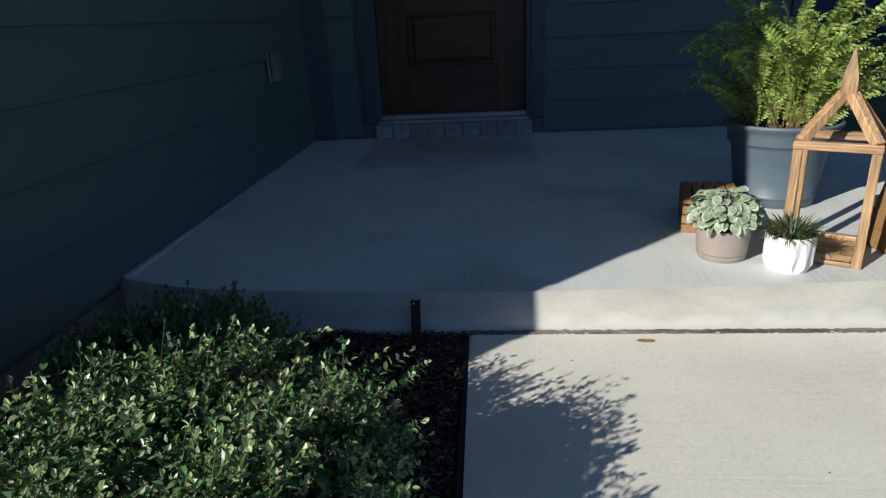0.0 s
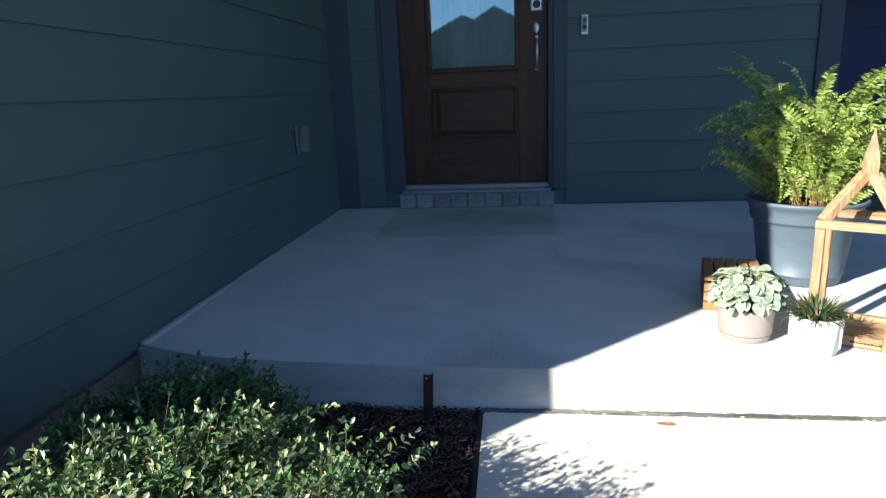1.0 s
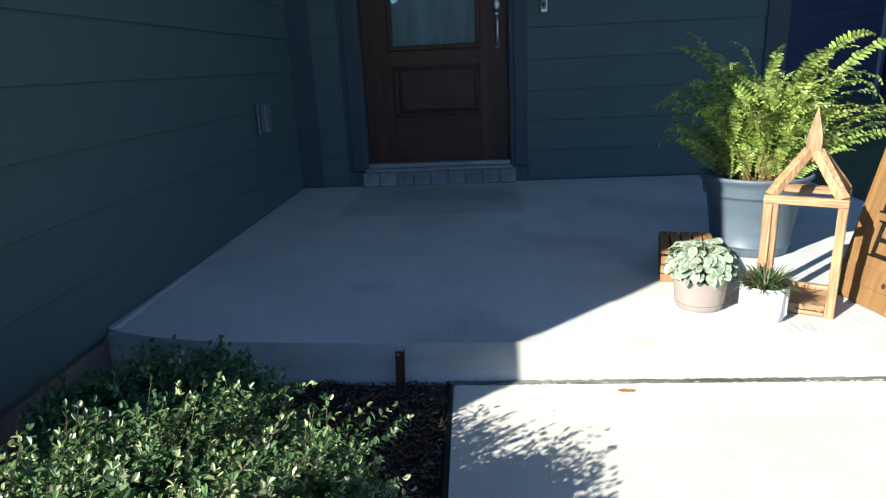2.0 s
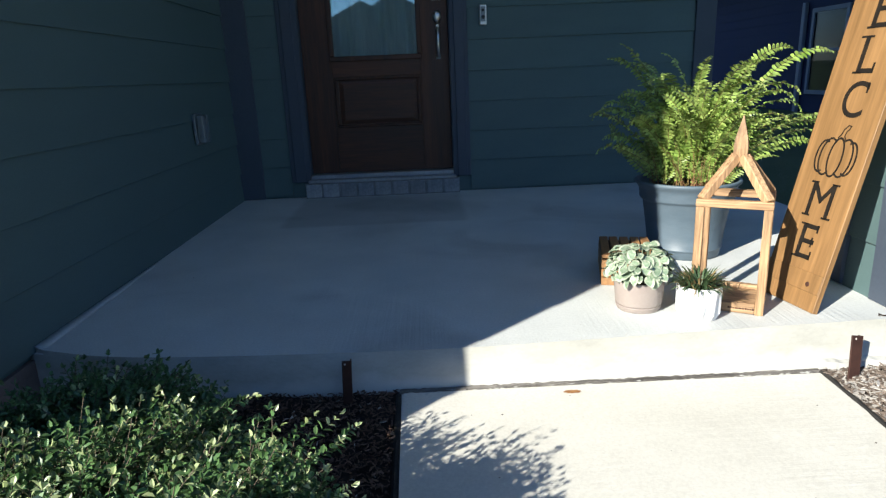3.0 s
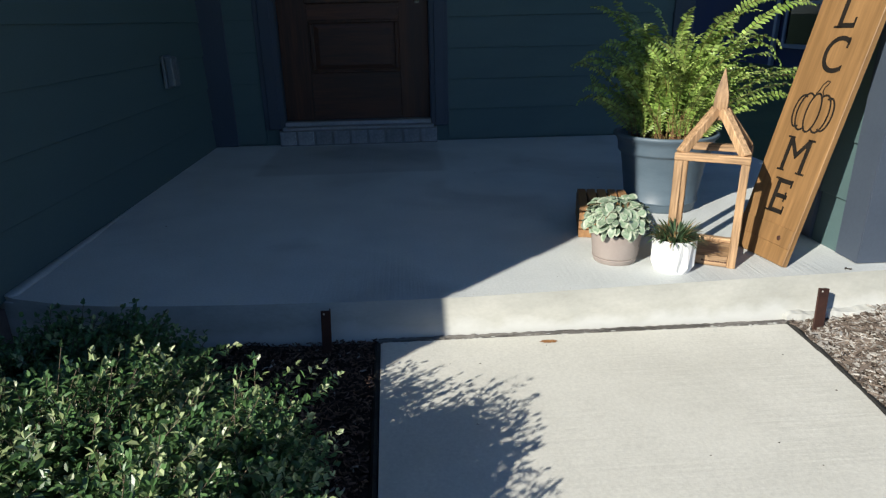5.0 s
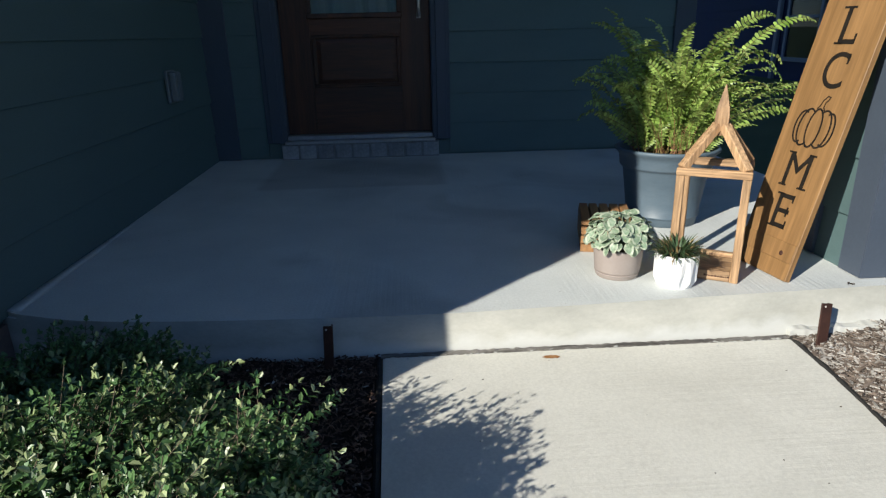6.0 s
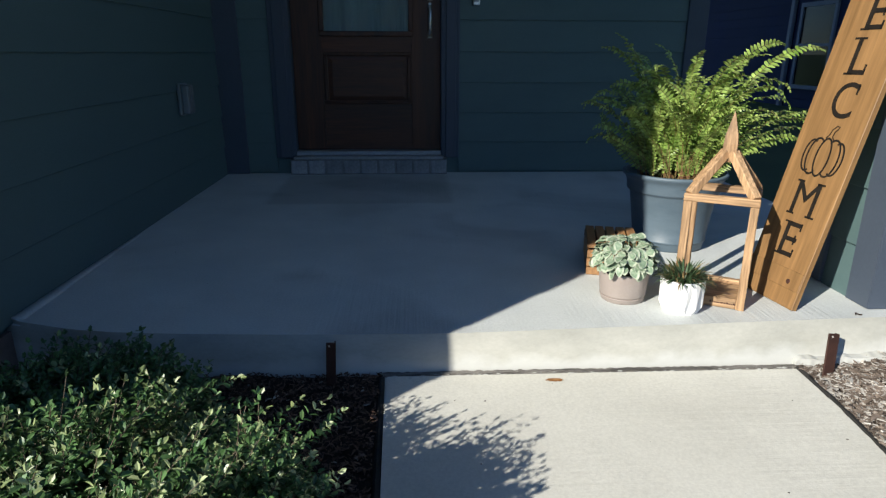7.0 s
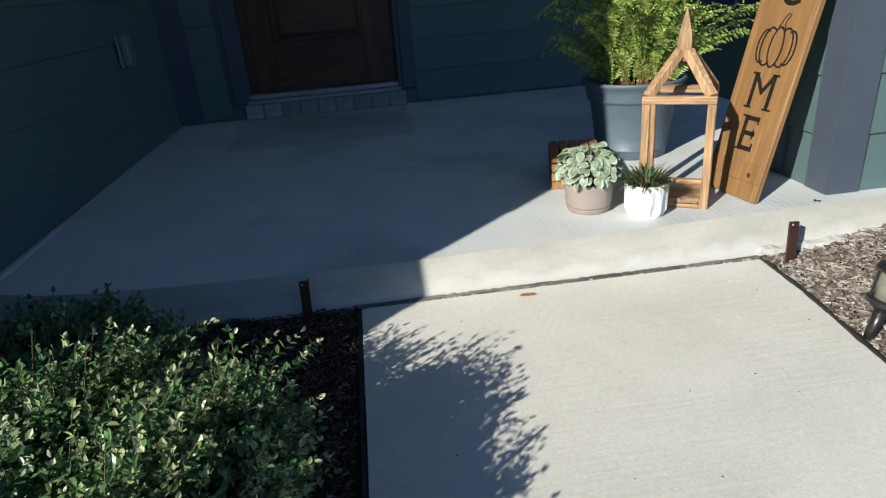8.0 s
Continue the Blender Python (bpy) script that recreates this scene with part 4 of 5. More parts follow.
    # long young shoots that break the outline
    for x, y, z, dx, dy, dz, ln in ((0.70, -0.45, 0.09, 1, 0.30, 0.15, 0.13), (0.71, -0.50, 0.10, 1, 0.2, 0.2, 0.13), (0.82, -0.62, 0.10, 0.9, 0.4, 0.35, 0.10), (0.90, -0.62, 0.10, 0.8, 0.4, 0.5, 0.09), (0.93, -0.68, 0.12, 1, 0.3, 0.25, 0.12), (0.86, -0.62, 0.10, 0.5, 0.4, 0.7, 0.08),
                                    (0.99, -0.80, 0.12, 1, 0.2, 0.25, 0.08), (0.45, -0.80, 0.12, -0.7, 0.1, 0.5, 0.10), (0.40, -0.72, 0.10, -0.8, 0.3, 0.4, 0.10), (0.97, -0.74, 0.14, 0.9, 0.3, 0.45, 0.08), (1.0, -0.92, 0.12, 1, 0.0, 0.3, 0.07), (0.62, -0.60, 0.12, 0.2, 0.3, 0.7, 0.07),
                                    (0.70, -0.62, 0.12, 0.6, 0.3, 0.5, 0.09), (0.55, -0.62, 0.11, 0.3, 0.2, 0.7, 0.08), (0.78, -0.70, 0.14, 0.7, 0.3, 0.5, 0.08), (1.0, -0.64, 0.10, 0.8, 0.5, 0.4, 0.07), (0.38, -0.70, 0.10, -0.9, 0.3, 0.2, 0.12)):
        sprig(Vector((x, y, z)), Vector((dx, dy, dz)).normalized(), ln, True, 9)
    # shoots at the back, dark leaves only: the wall's shadow put into colour
    for x, y, z, dx, dy, dz, ln in ((0.60, -0.32, 0.06, 0.10, 0.15, 1, 0.13), (0.57, -0.32, 0.06, -0.05, 0.15, 1, 0.10), (0.50, -0.31, 0.05, 0.1, 0.2, 1, 0.08), (0.45, -0.31, 0.06, -0.1, 0.2, 1, 0.08), (0.41, -0.33, 0.06, -0.1, 0.2, 1, 0.10), (0.37, -0.34, 0.05, 0.1, 0.3, 0.9, 0.10),
                                    (0.30, -0.36, 0.02, -0.3, 0.2, 0.9, 0.09), (0.24, -0.42, 0.02, -0.3, 0.1, 0.9, 0.09), (0.68, -0.37, 0.04, 0.3, 0.3, 0.7, 0.07), (0.63, -0.34, 0.05, 0.2, 0.2, 0.9, 0.08), (0.53, -0.30, 0.04, 0.0, 0.3, 1, 0.09)):
        sprig(Vector((x, y, z)), Vector((dx, dy, dz)).normalized(), ln, False, 9, 1.3)
    # inner leaves that close the heart of the shrub
    for _ in range(30000):
        a, b, c, d, e, f = rng.choice(lobes)
        v = Vector((rng.gauss(0, 1), rng.gauss(0, 1), rng.gauss(0, 1))).normalized() * rng.uniform(0.4, 0.86)
        p = Vector((a + v.x * d, b + v.y * e, c + v.z * f))
        if p.z < -0.1 or not flank(p) < p.x < 1.02:
            continue
        leaf(p, Vector((rng.gauss(0, 1), rng.gauss(0, 1), rng.gauss(0, 0.6))).normalized(), Vector((rng.gauss(0, 0.5), rng.gauss(0, 0.5), 1)).normalized(), rng.uniform(0.014, 0.022), 0)
    me = bpy.data.meshes.new("leaves")
    me.from_pydata(verts, [], faces)
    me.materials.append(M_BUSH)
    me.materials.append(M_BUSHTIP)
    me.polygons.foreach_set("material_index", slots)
    ob = new("leaves", me)
    ob.parent = root
    tagged(ob, kind="stuff")
    # woody stems from the root
    for i in range(26):
        a, b, c, d, e, f = lobes[i % len(lobes)]
        tip = Vector((a + rng.uniform(-0.6, 0.6) * d, b + rng.uniform(-0.6, 0.6) * e, c + 0.7 * f)) - base
        mid = tip * 0.5 + Vector((0, 0, 0.04))
        tube(stems, [(rng.uniform(-0.04, 0.04), rng.uniform(-0.04, 0.04), 0), mid, tip], [0.006, 0.004, 0.002], 5)
    tube(stems, [Vector((0.85, -1.16, 0.1)) - base, Vector((0.965, -1.085, 0.235)) - base], 0.004, 6)
    tagged(part("twig_mass", stems, M_TWIG, root), kind="stuff")
    return root


shrub()


# ---- slatted crate ----
def crate():
    c = thing("crate", pose(1.908, 0.583, 0, 0, 0, -13), "small orange-brown wooden slatted crate beside the pots", "crate")
    w, d, h = 0.092, 0.132, 0.108
    # dark block fills the crate: shade between the slats put into colour
    part("core", boxed(-w + 0.012, w - 0.012, -d + 0.012, d - 0.012, 0.004, h - 0.016), M_CRATEDARK, c)
    me = mesh_of("top_slat", boxed(-0.0155, 0.0155, -d, d, h - 0.012, h, 0.002), M_CRATE)
    for i in range(5):
        piece("top_slat", me, c, pose(-w + 0.0165 + i * (2 * w - 0.033) / 4, 0.0, 0, 0, 0, 0.5 * ((i * 5) % 3 - 1)))
    me = mesh_of("side_slat", boxed(-0.005, 0.005, -d, d, 0, 0.027, 0.0015), M_CRATE)
    me2 = mesh_of("end_slat", boxed(-w + 0.0005, w - 0.0005, -0.005, 0.005, 0, 0.027, 0.0015), M_CRATE)
    for k in range(3):
        for s in (-1, 1):
            piece("side_slat", me, c, pose(s * (w - 0.006), 0, 0.001 + k * 0.0315))
            piece("end_slat", me2, c, pose(0, s * (d + 0.0055), 0.001 + k * 0.0315))
    return c


crate()


# ---- big planter with fern ----
def frond_mesh(rng, length, rise, droop, pairs, width, dry=False):
    """A frond that leaves the origin, climbs at rise degrees and bends down by droop degrees along its length, in the xz plane."""
    bm = bmesh.new()
    pts, p, a = [], Vector((0, 0, 0)), radians(rise)
    steps = pairs + 4
    twist, bow, sway = rng.uniform(-0.5, 0.5), rng.uniform(-0.5, 0.5), rng.uniform(0, 6.28)
    for i in range(steps + 1):
        pts.append((p.copy(), a))
        f = i / steps
        a -= radians(droop) / steps * (0.15 + 1.0 * f + 5.5 * f ** 9)
        p = p + Vector((math.cos(a), twist * f + bow * math.sin(5 * f + sway) * 0.5, math.sin(a))).normalized() * (length / steps)
    tube(bm, [q for q, _ in pts], [0.0017 * (1 - 0.75 * i / steps) for i in range(steps + 1)], 4)
    for f in bm.faces:
        f.material_index = 1
    if dry:
        return mesh_of("frond", bm, [M_DRYFERN, M_DRYFERN])
    first, roll = max(3, int(steps * 0.15)), rng.gauss(0, 0.45)
    for i in range(first, steps + 1):
        q, a = pts[i]
        f = (i - first) / (steps - first)
        w = width * (0.6 + 1.6 * f if f < 0.25 else (1 - 0.25 * f if f < 0.8 else 0.8 * (1 - ((f - 0.8) / 0.2) ** 2))) * rng.uniform(0.85, 1.1)
        w = max(w, 0.004)
        t = (pts[min(i + 1, steps)][0] - pts[i - 1][0]).normalized()
        side_v = Vector((0, 0, 1)).cross(t) if abs(t.z) < 0.9 else Vector((0, 1, 0))
        side_v = (side_v - t * side_v.dot(t)).normalized()
        side_v = Matrix.Rotation(roll + 1.2 * bow * f, 3, t) @ side_v
        nrm = t.cross(side_v).normalized()
        b = length / steps * 0.43
        for s in (-1, 1):
            out = (side_v * s + t * 0.22 + nrm * rng.uniform(-0.55, 0.3)).normalized()
            o = q + side_v * s * 0.0012
            va = [o - t * b, o + out * w * 0.6 - t * b * 1.0 + nrm * 0.0025, o + out * w + t * b * 0.35 - nrm * w * 0.18, o + out * w * 0.6 + t * b * 0.95 + nrm * 0.0015, o + t * b * 0.85]
            vs = [bm.verts.new(v) for v in va]
            bm.faces.new((vs[0], vs[1], vs[3], vs[4]))
            bm.faces.new((vs[1], vs[2], vs[3]))
    return mesh_of("frond", bm, [M_FERN, M_FERNSTEM])


def fern_planter():
    r = thing("fern_planter", pose(2.222, 0.828, 0) @ Matrix.Diagonal((1.015, 1.015, 0.975, 1)), "large blue-grey plastic planter with a bushy green fern", "potted fern")
    bm = bmesh.new()
    prof = [(0.0001, 0.0), (0.128, 0.0), (0.134, 0.004), (0.137, 0.03), (0.139, 0.034), (0.143, 0.037), (0.143, 0.043), (0.1395, 0.047), (0.150, 0.13), (0.163, 0.225), (0.167, 0.232), (0.174, 0.236), (0.177, 0.243), (0.1775, 0.27),
            (0.186, 0.29), (0.196, 0.299), (0.198, 0.306), (0.196, 0.312), (0.187, 0.313), (0.182, 0.306), (0.174, 0.262), (0.0001, 0.262)]
    lathe(bm, prof, 64)
    part("pot", bm, M_BLUEPOT, r, "blue-grey plastic planter with rolled rim", True)
    bm = bmesh.new()
    lathe(bm, [(0.176, 0.268), (0.12, 0.277), (0.06, 0.281), (0.0001, 0.283)], 36, lambda a, z: 1 + 0.02 * math.sin(a * 7))
    rough_up(bm, 0.008, 30)
    part("soil", bm, M_SOIL, r)
    rng = random.Random(31)
    kinds = []
    for k in range(30):
        L = rng.uniform(0.33, 0.62)
        kinds.append((L, frond_mesh(rng, L, rng.uniform(80, 100), rng.uniform(40, 150), int(L * 64), rng.uniform(0.027, 0.035))))
    low = [(0.4, frond_mesh(rng, rng.uniform(0.3, 0.46), rng.uniform(55, 70), rng.uniform(60, 110), 25, rng.uniform(0.025, 0.031))) for _ in range(8)]
    for i in range(88):
        phi = rng.uniform(0, 360)
        rr = 0.115 * math.sqrt(rng.random())
        L, me = rng.choice(kinds) if i % 13 else rng.choice(low)
        m = pose(rr * math.cos(radians(phi)) + 0.005, rr * math.sin(radians(phi)), 0.277, 0, 0, phi + rng.gauss(0, 50)) @ pose(0, 0, 0, rng.gauss(0, 13), rng.uniform(-16, 10), 0)
        sc = rng.uniform(0.72, 1.0)
        piece("frond", me, r, m @ Matrix.Diagonal((sc, sc, sc, 1)))
    core = [frond_mesh(rng, rng.uniform(0.24, 0.42), rng.uniform(76, 94), rng.uniform(30, 110), 23, rng.uniform(0.025, 0.032)) for _ in range(8)]
    for i in range(62):
        phi = rng.uniform(0, 360)
        rr = 0.135 * math.sqrt(rng.random())
        piece("frond", rng.choice(core), r, pose(rr * math.cos(radians(phi)), rr * math.sin(radians(phi)), 0.277, 0, 0, rng.uniform(0, 360)) @ pose(0, 0, 0, rng.gauss(0, 20), rng.uniform(-10, 14), 0))
    # named long fronds that mark the outline: heading, rise, droop, length
    for phi, rise, droop, L in ((-15, 88, 95, 0.68), (-20, 78, 95, 0.72), (150, 87, 50, 0.62), (170, 88, 80, 0.62), (-25, 60, 110, 0.54), (-10, 54, 90, 0.56), (-35, 52, 70, 0.48), (-23, 42, 60, 0.44), (-18, 64, 130, 0.56), (150, 66, 80, 0.46), (165, 58, 110, 0.38), (140, 72, 60, 0.46), (157, 76, 90, 0.46), (172, 66, 100, 0.36),
                                (-110, 86, 100, 0.40), (-90, 84, 110, 0.42), (-70, 86, 100, 0.45), (-130, 86, 100, 0.42), (-60, 78, 120, 0.46), (-100, 90, 110, 0.54), (-45, 84, 130, 0.56), (-80, 92, 90, 0.58), (140, 92, 70, 0.56), (-30, 92, 90, 0.60), (110, 90, 80, 0.58), (180, 84, 120, 0.50), (200, 82, 140, 0.45), (90, 80, 100, 0.50), (60, 78, 110, 0.50), (30, 75, 110, 0.52), (5, 82, 140, 0.54), (-40, 86, 120, 0.52), (230, 86, 120, 0.48)):
        me = frond_mesh(rng, L, rise, droop, int(L * 64), rng.uniform(0.027, 0.034))
        piece("frond", me, r, pose(0.07 * math.cos(radians(phi)), 0.07 * math.sin(radians(phi)), 0.277, 0, 0, phi))
    dry = [frond_mesh(rng, rng.uniform(0.18, 0.4), 80, rng.uniform(10, 50), 14, 0.01, True) for _ in range(4)]
    for i in range(26):
        phi = rng.uniform(150, 330)
        piece("dry_stalk", rng.choice(dry), r, pose(0.12 * math.cos(radians(phi)), 0.12 * math.sin(radians(phi)), 0.275, 0, 0, phi + rng.gauss(0, 40)) @ pose(0, 0, 0, 0, rng.uniform(-5, 20)) @ Matrix.Diagonal((0.6, 0.6, 0.6, 1)))
    return r


fern_planter()


# ---- taupe pot with variegated leaves ----
def round_leaf(rng):
    """A spoon-shaped leaf along +x with a cream margin, cupped along its midrib."""
    bm = bmesh.new()
    n = 16
    inner, outer = [], []
    wav = rng.uniform(0, 6)
    for i in range(n):
        a = 2 * math.pi * i / n
        x = 0.5 - 0.5 * math.cos(a)
        w = 0.30 * math.sin(a) * (0.95 + 0.55 * x - 0.75 * x ** 3)
        cup = 0.30 * abs(w) ** 1.2 - 0.30 * (x - 0.35) ** 2
        outer.append(bm.verts.new((x, w, cup + 0.02 * math.sin(3 * a + wav))))
        k = min(0.97, 0.76 + 0.22 * math.sin(1.7 * a + wav) + 0.10 * math.sin(5 * a + 2 * wav))
        xi, wi = 0.5 + (x - 0.5) * k, w * k
        inner.append(bm.verts.new((xi, wi, 0.30 * abs(wi) ** 1.2 - 0.30 * (xi - 0.35) ** 2 + 0.012)))
    mid = bm.verts.new((0.5, 0, -0.012))
    for i in range(n):
        j = (i + 1) % n
        bm.faces.new((outer[i], outer[j], inner[j], inner[i])).material_index = 1
        bm.faces.new((inner[i], inner[j], mid))
    return mesh_of("leaf", bm, [M_LEAFMID, M_LEAFEDGE], True)


def taupe_pot():
    r = thing("potted_plant", pose(1.845, 0.244, 0), "taupe plastic pot with variegated grey-green round leaves", "potted plant")
    bm = bmesh.new()
    lathe(bm, [(0.0001, 0.0185), (0.0695, 0.0185), (0.0715, 0.024), (0.0775, 0.092), (0.0785, 0.097), (0.0765, 0.1), (0.073, 0.098), (0.071, 0.08), (0.0001, 0.08)], 48)
    part("pot", bm, M_TAUPE, r, "", True)
    bm = bmesh.new()
    lathe(bm, [(0.0001, 0.0), (0.064, 0.0), (0.0665, 0.003), (0.0705, 0.0155), (0.0715, 0.0175), (0.068, 0.018), (0.0001, 0.018)], 48)
    part("saucer", bm, M_TAUPE, r, "", True)
    bm = bmesh.new()
    lathe(bm, [(0.0705, 0.083), (0.04, 0.088), (0.0001, 0.09)], 30)
    rough_up(bm, 0.004, 60)
    part("soil", bm, M_SOIL, r)
    rng = random.Random(14)
    kinds = [round_leaf(rng) for _ in range(6)]
    stalks = bmesh.new()
    for i in range(190):
        phi = i * 137.5 + rng.gauss(0, 12)
        f = ((i + 0.5) / 190) ** 0.5
        el = 80 - 77 * f + rng.gauss(0, 6)
        rad = 0.094 + rng.uniform(-0.012, 0.008)
        c, s = math.cos(radians(el)), math.sin(radians(el))
        p = Vector((rad * c * math.cos(radians(phi)), rad * c * math.sin(radians(phi)), 0.116 + 0.086 * s + rng.gauss(0, 0.006)))
        size = rng.uniform(0.028, 0.045)
        m = Matrix.Translation(p) @ pose(0, 0, 0, 0, 0, phi + rng.gauss(0, 25)) @ pose(0, 0, 0, rng.gauss(0, 16), 66 * f + rng.gauss(-22, 26), 0) @ Matrix.Translation((-size * 0.4, 0, 0)) @ Matrix.Diagonal((size, size * rng.uniform(0.95, 1.15), size, 1))
        piece("leaf", rng.choice(kinds), r, m)
        if i % 2 == 0:
            tube(stalks, [(p.x * 0.25, p.y * 0.25, 0.085), (p.x * 0.7, p.y * 0.7, 0.09 + (p.z - 0.09) * 0.7), tuple(m @ Vector((0.05, 0, 0)))], 0.0014, 4)
    tagged(part("stalk_mass", stalks, M_LEAFMID, r), kind="stuff")
    return r


taupe_pot()


# ---- white faceted pot with grassy tuft ----
def white_pot():
    r = thing("potted_plant", pose(1.994, 0.146, 0, 0, 0, 12), "white faceted ceramic pot with dark grassy tuft", "potted plant")
    bm = bmesh.new()
    n = 22
    low = [bm.verts.new((0.053 * math.cos(2 * math.pi * (i + 0.5) / n), 0.053 * math.sin(2 * math.pi * (i + 0.5) / n), 0.0)) for i in range(n)]
    mid = [bm.verts.new(((0.064 if i % 2 else 0.0605) * math.cos(2 * math.pi * i / n), (0.064 if i % 2 else 0.0605) * math.sin(2 * math.pi * i / n), 0.022 if i % 2 else 0.070)) for i in range(n)]
    top = [bm.verts.new((0.0655 * math.cos(2 * math.pi * (i + 0.5) / n), 0.0655 * math.sin(2 * math.pi * (i + 0.5) / n), 0.104)) for i in range(n)]
    rim = [bm.verts.new((0.060 * math.cos(2 * math.pi * (i + 0.5) / n), 0.060 * math.sin(2 * math.pi * (i + 0.5) / n), 0.104)) for i in range(n)]
    inn = [bm.verts.new((0.056 * math.cos(2 * math.pi * (i + 0.5) / n), 0.056 * math.sin(2 * math.pi * (i + 0.5) / n), 0.08)) for i in range(n)]
    for i in range(n):
        j = (i + 1) % n
        bm.faces.new((low[i], low[j], mid[j]))
        bm.faces.new((mid[i], low[i], mid[j]))
        bm.faces.new((mid[i], mid[j], top[i]))
        bm.faces.new((mid[j], top[j], top[i]))
        bm.faces.new((top[i], top[j], rim[j], rim[i]))
        bm.faces.new((rim[i], rim[j], inn[j], inn[i]))
    bm.faces.new(low[::-1])
    bm.faces.new(inn)
    part("pot", bm, M_WHITE, r)
    bm = bmesh.new()
    lathe(bm, [(0.0575, 0.087), (0.03, 0.092), (0.0001, 0.094)], 24)
    rough_up(bm, 0.004, 70)
    part("soil", bm, M_SOIL, r)
    rng = random.Random(3)
    verts, faces, slots = [], [], []
    for i in range(300):
        phi, rr = rng.uniform(0, 6.283), 0.045 * math.sqrt(rng.random())
        d = Vector((math.cos(phi), math.sin(phi), 0))
        side_v = Vector((-d.y, d.x, 0))
        o = d * rr + Vector((0, 0, 0.095))
        L, el, drop = rng.uniform(0.04, 0.078), radians(rng.uniform(20, 84)), radians(rng.uniform(30, 120))
        k, p, steps = len(verts), o, 6
        for s in range(steps + 1):
            w = 0.0027 * (1 - (s / steps) ** 2.5) + 0.0002
            verts += [p - side_v * w, p + side_v * w]
            a = el - drop * (s / steps) ** 1.3
            p = p + (d * math.cos(a) + Vector((0, 0, math.sin(a))) + side_v * rng.gauss(0, 0.06)) * (L / steps)
        faces += [(k + 2 * s, k + 2 * s + 1, k + 2 * s + 3, k + 2 * s + 2) for s in range(steps)]
        slots += [1 if rng.random() < 0.24 else 0] * steps
    me = bpy.data.meshes.new("blades")
    me.from_pydata([tuple(v) for v in verts], [], faces)
    me.materials.append(M_GRASSY)
    me.materials.append(M_STRAW)
    me.polygons.foreach_set("material_index", slots)
    ob = new("grass_tuft", me)
    ob.parent = r
    tagged(ob, kind="stuff")
    return r


white_pot()


# ---- wooden lantern frame ----
def hewn(bm, amount=0.0011):
    """Rough-sawn wood: long edges cut up and nudged about."""
    bmesh.ops.subdivide_edges(bm, edges=[e for e in bm.edges if e.calc_length() > 0.05], cuts=11)
    bmesh.ops.triangulate(bm, faces=[f for f in bm.faces if len(f.verts) > 4])
    rough_up(bm, amount, 55)
    return bm


def lantern():
    r = thing("lantern", pose(2.141, 0.257, 0, 0, 0, -30) @ Matrix.Scale(1.025, 4), "open cedar lantern frame with pointed finial, no glass", "lantern")
    h, t, z1 = 0.1015, 0.0115, 0.338
    for sx in (-1, 1):
        for sy in (-1, 1):
            part("post", hewn(boxed(sx * (h - t) - t, sx * (h - t) + t, sy * (h - t) - t, sy * (h - t) + t, 0.0, z1 - 0.0225, 0.002)), M_CEDAR, r)
    for s in (-1, 1):
        part("top_rail", hewn(boxed(-h - 0.001, h + 0.001, s * (h - t) - t - 0.001, s * (h - t) + t + 0.001, z1 - 0.022, z1, 0.002)), M_CEDARH, r)
        part("top_rail", hewn(boxed(s * (h - t) - t, s * (h - t) + t, -h + 2 * t + 0.0015, h - 2 * t - 0.0015, z1 - 0.022, z1 - 0.0005, 0.002)), M_CEDARH, r)
        part("bottom_rail", hewn(boxed(-h + 2 * t + 0.0005, h - 2 * t - 0.0005, s * (h - t) - t, s * (h - t) + t, 0.002, 0.034, 0.002)), M_CEDARH, r)
        part("bottom_rail", hewn(boxed(s * (h - t) - t, s * (h - t) + t, -h + 2 * t + 0.0005, h - 2 * t - 0.0005, 0.002, 0.034, 0.002)), M_CEDARH, r)
    part("base_board", boxed(-h + 2 * t + 0.001, h - 2 * t - 0.001, -h + 2 * t + 0.001, h - 2 * t - 0.001, 0.006, 0.022), M_CEDARH, r)
    apex = Vector((0, 0, 0.482))
    for sx in (-1, 1):
        for sy in (-1, 1):
            foot = Vector((sx * (h - 0.014), sy * (h - 0.014), z1 - 0.002))
            top = apex + Vector((sx * 0.010, sy * 0.010, -0.028))
            d = top - foot
            q = d.to_track_quat("Z", "X").to_matrix().to_4x4()
            part("rafter", hewn(boxed(-0.0125, 0.0125, -0.0125, 0.0125, 0, d.length, 0.002, m=Matrix.Translation(foot) @ q)), M_CEDAR, r)
    bm = bmesh.new()
    rings = []
    for w, z in ((0.0135, 0.425), (0.0185, 0.452), (0.0195, 0.478), (0.0175, 0.50), (0.0165, 0.507), (0.0008, 0.572)):
        rings.append([bm.verts.new((x * w, y * w, z)) for x, y in ((-1, -1), (1, -1), (1, 1), (-1, 1))])
    for a, b in zip(rings, rings[1:]):
        for i in range(4):
            bm.faces.new((a[i], a[(i + 1) % 4], b[(i + 1) % 4], b[i]))
    bm.faces.new(rings[0][::-1])
    bm.faces.new(rings[-1])
    part("finial", bm, M_CEDAR, r, "pointed wooden finial")
    # burnt-in line of unreadable script on the front bottom rail
    bm = bmesh.new()
    rng = random.Random(8)
    x = 0.006
    while x < 0.075:
        w = rng.uniform(0.004, 0.009)
        box(bm, x, x + w, -h - 0.0008, -h + 0.0006, 0.015, 0.015 + rng.uniform(0.003, 0.006))
        x += w + 0.0016
    part("script", bm, M_RUST, r)
    return r


lantern()


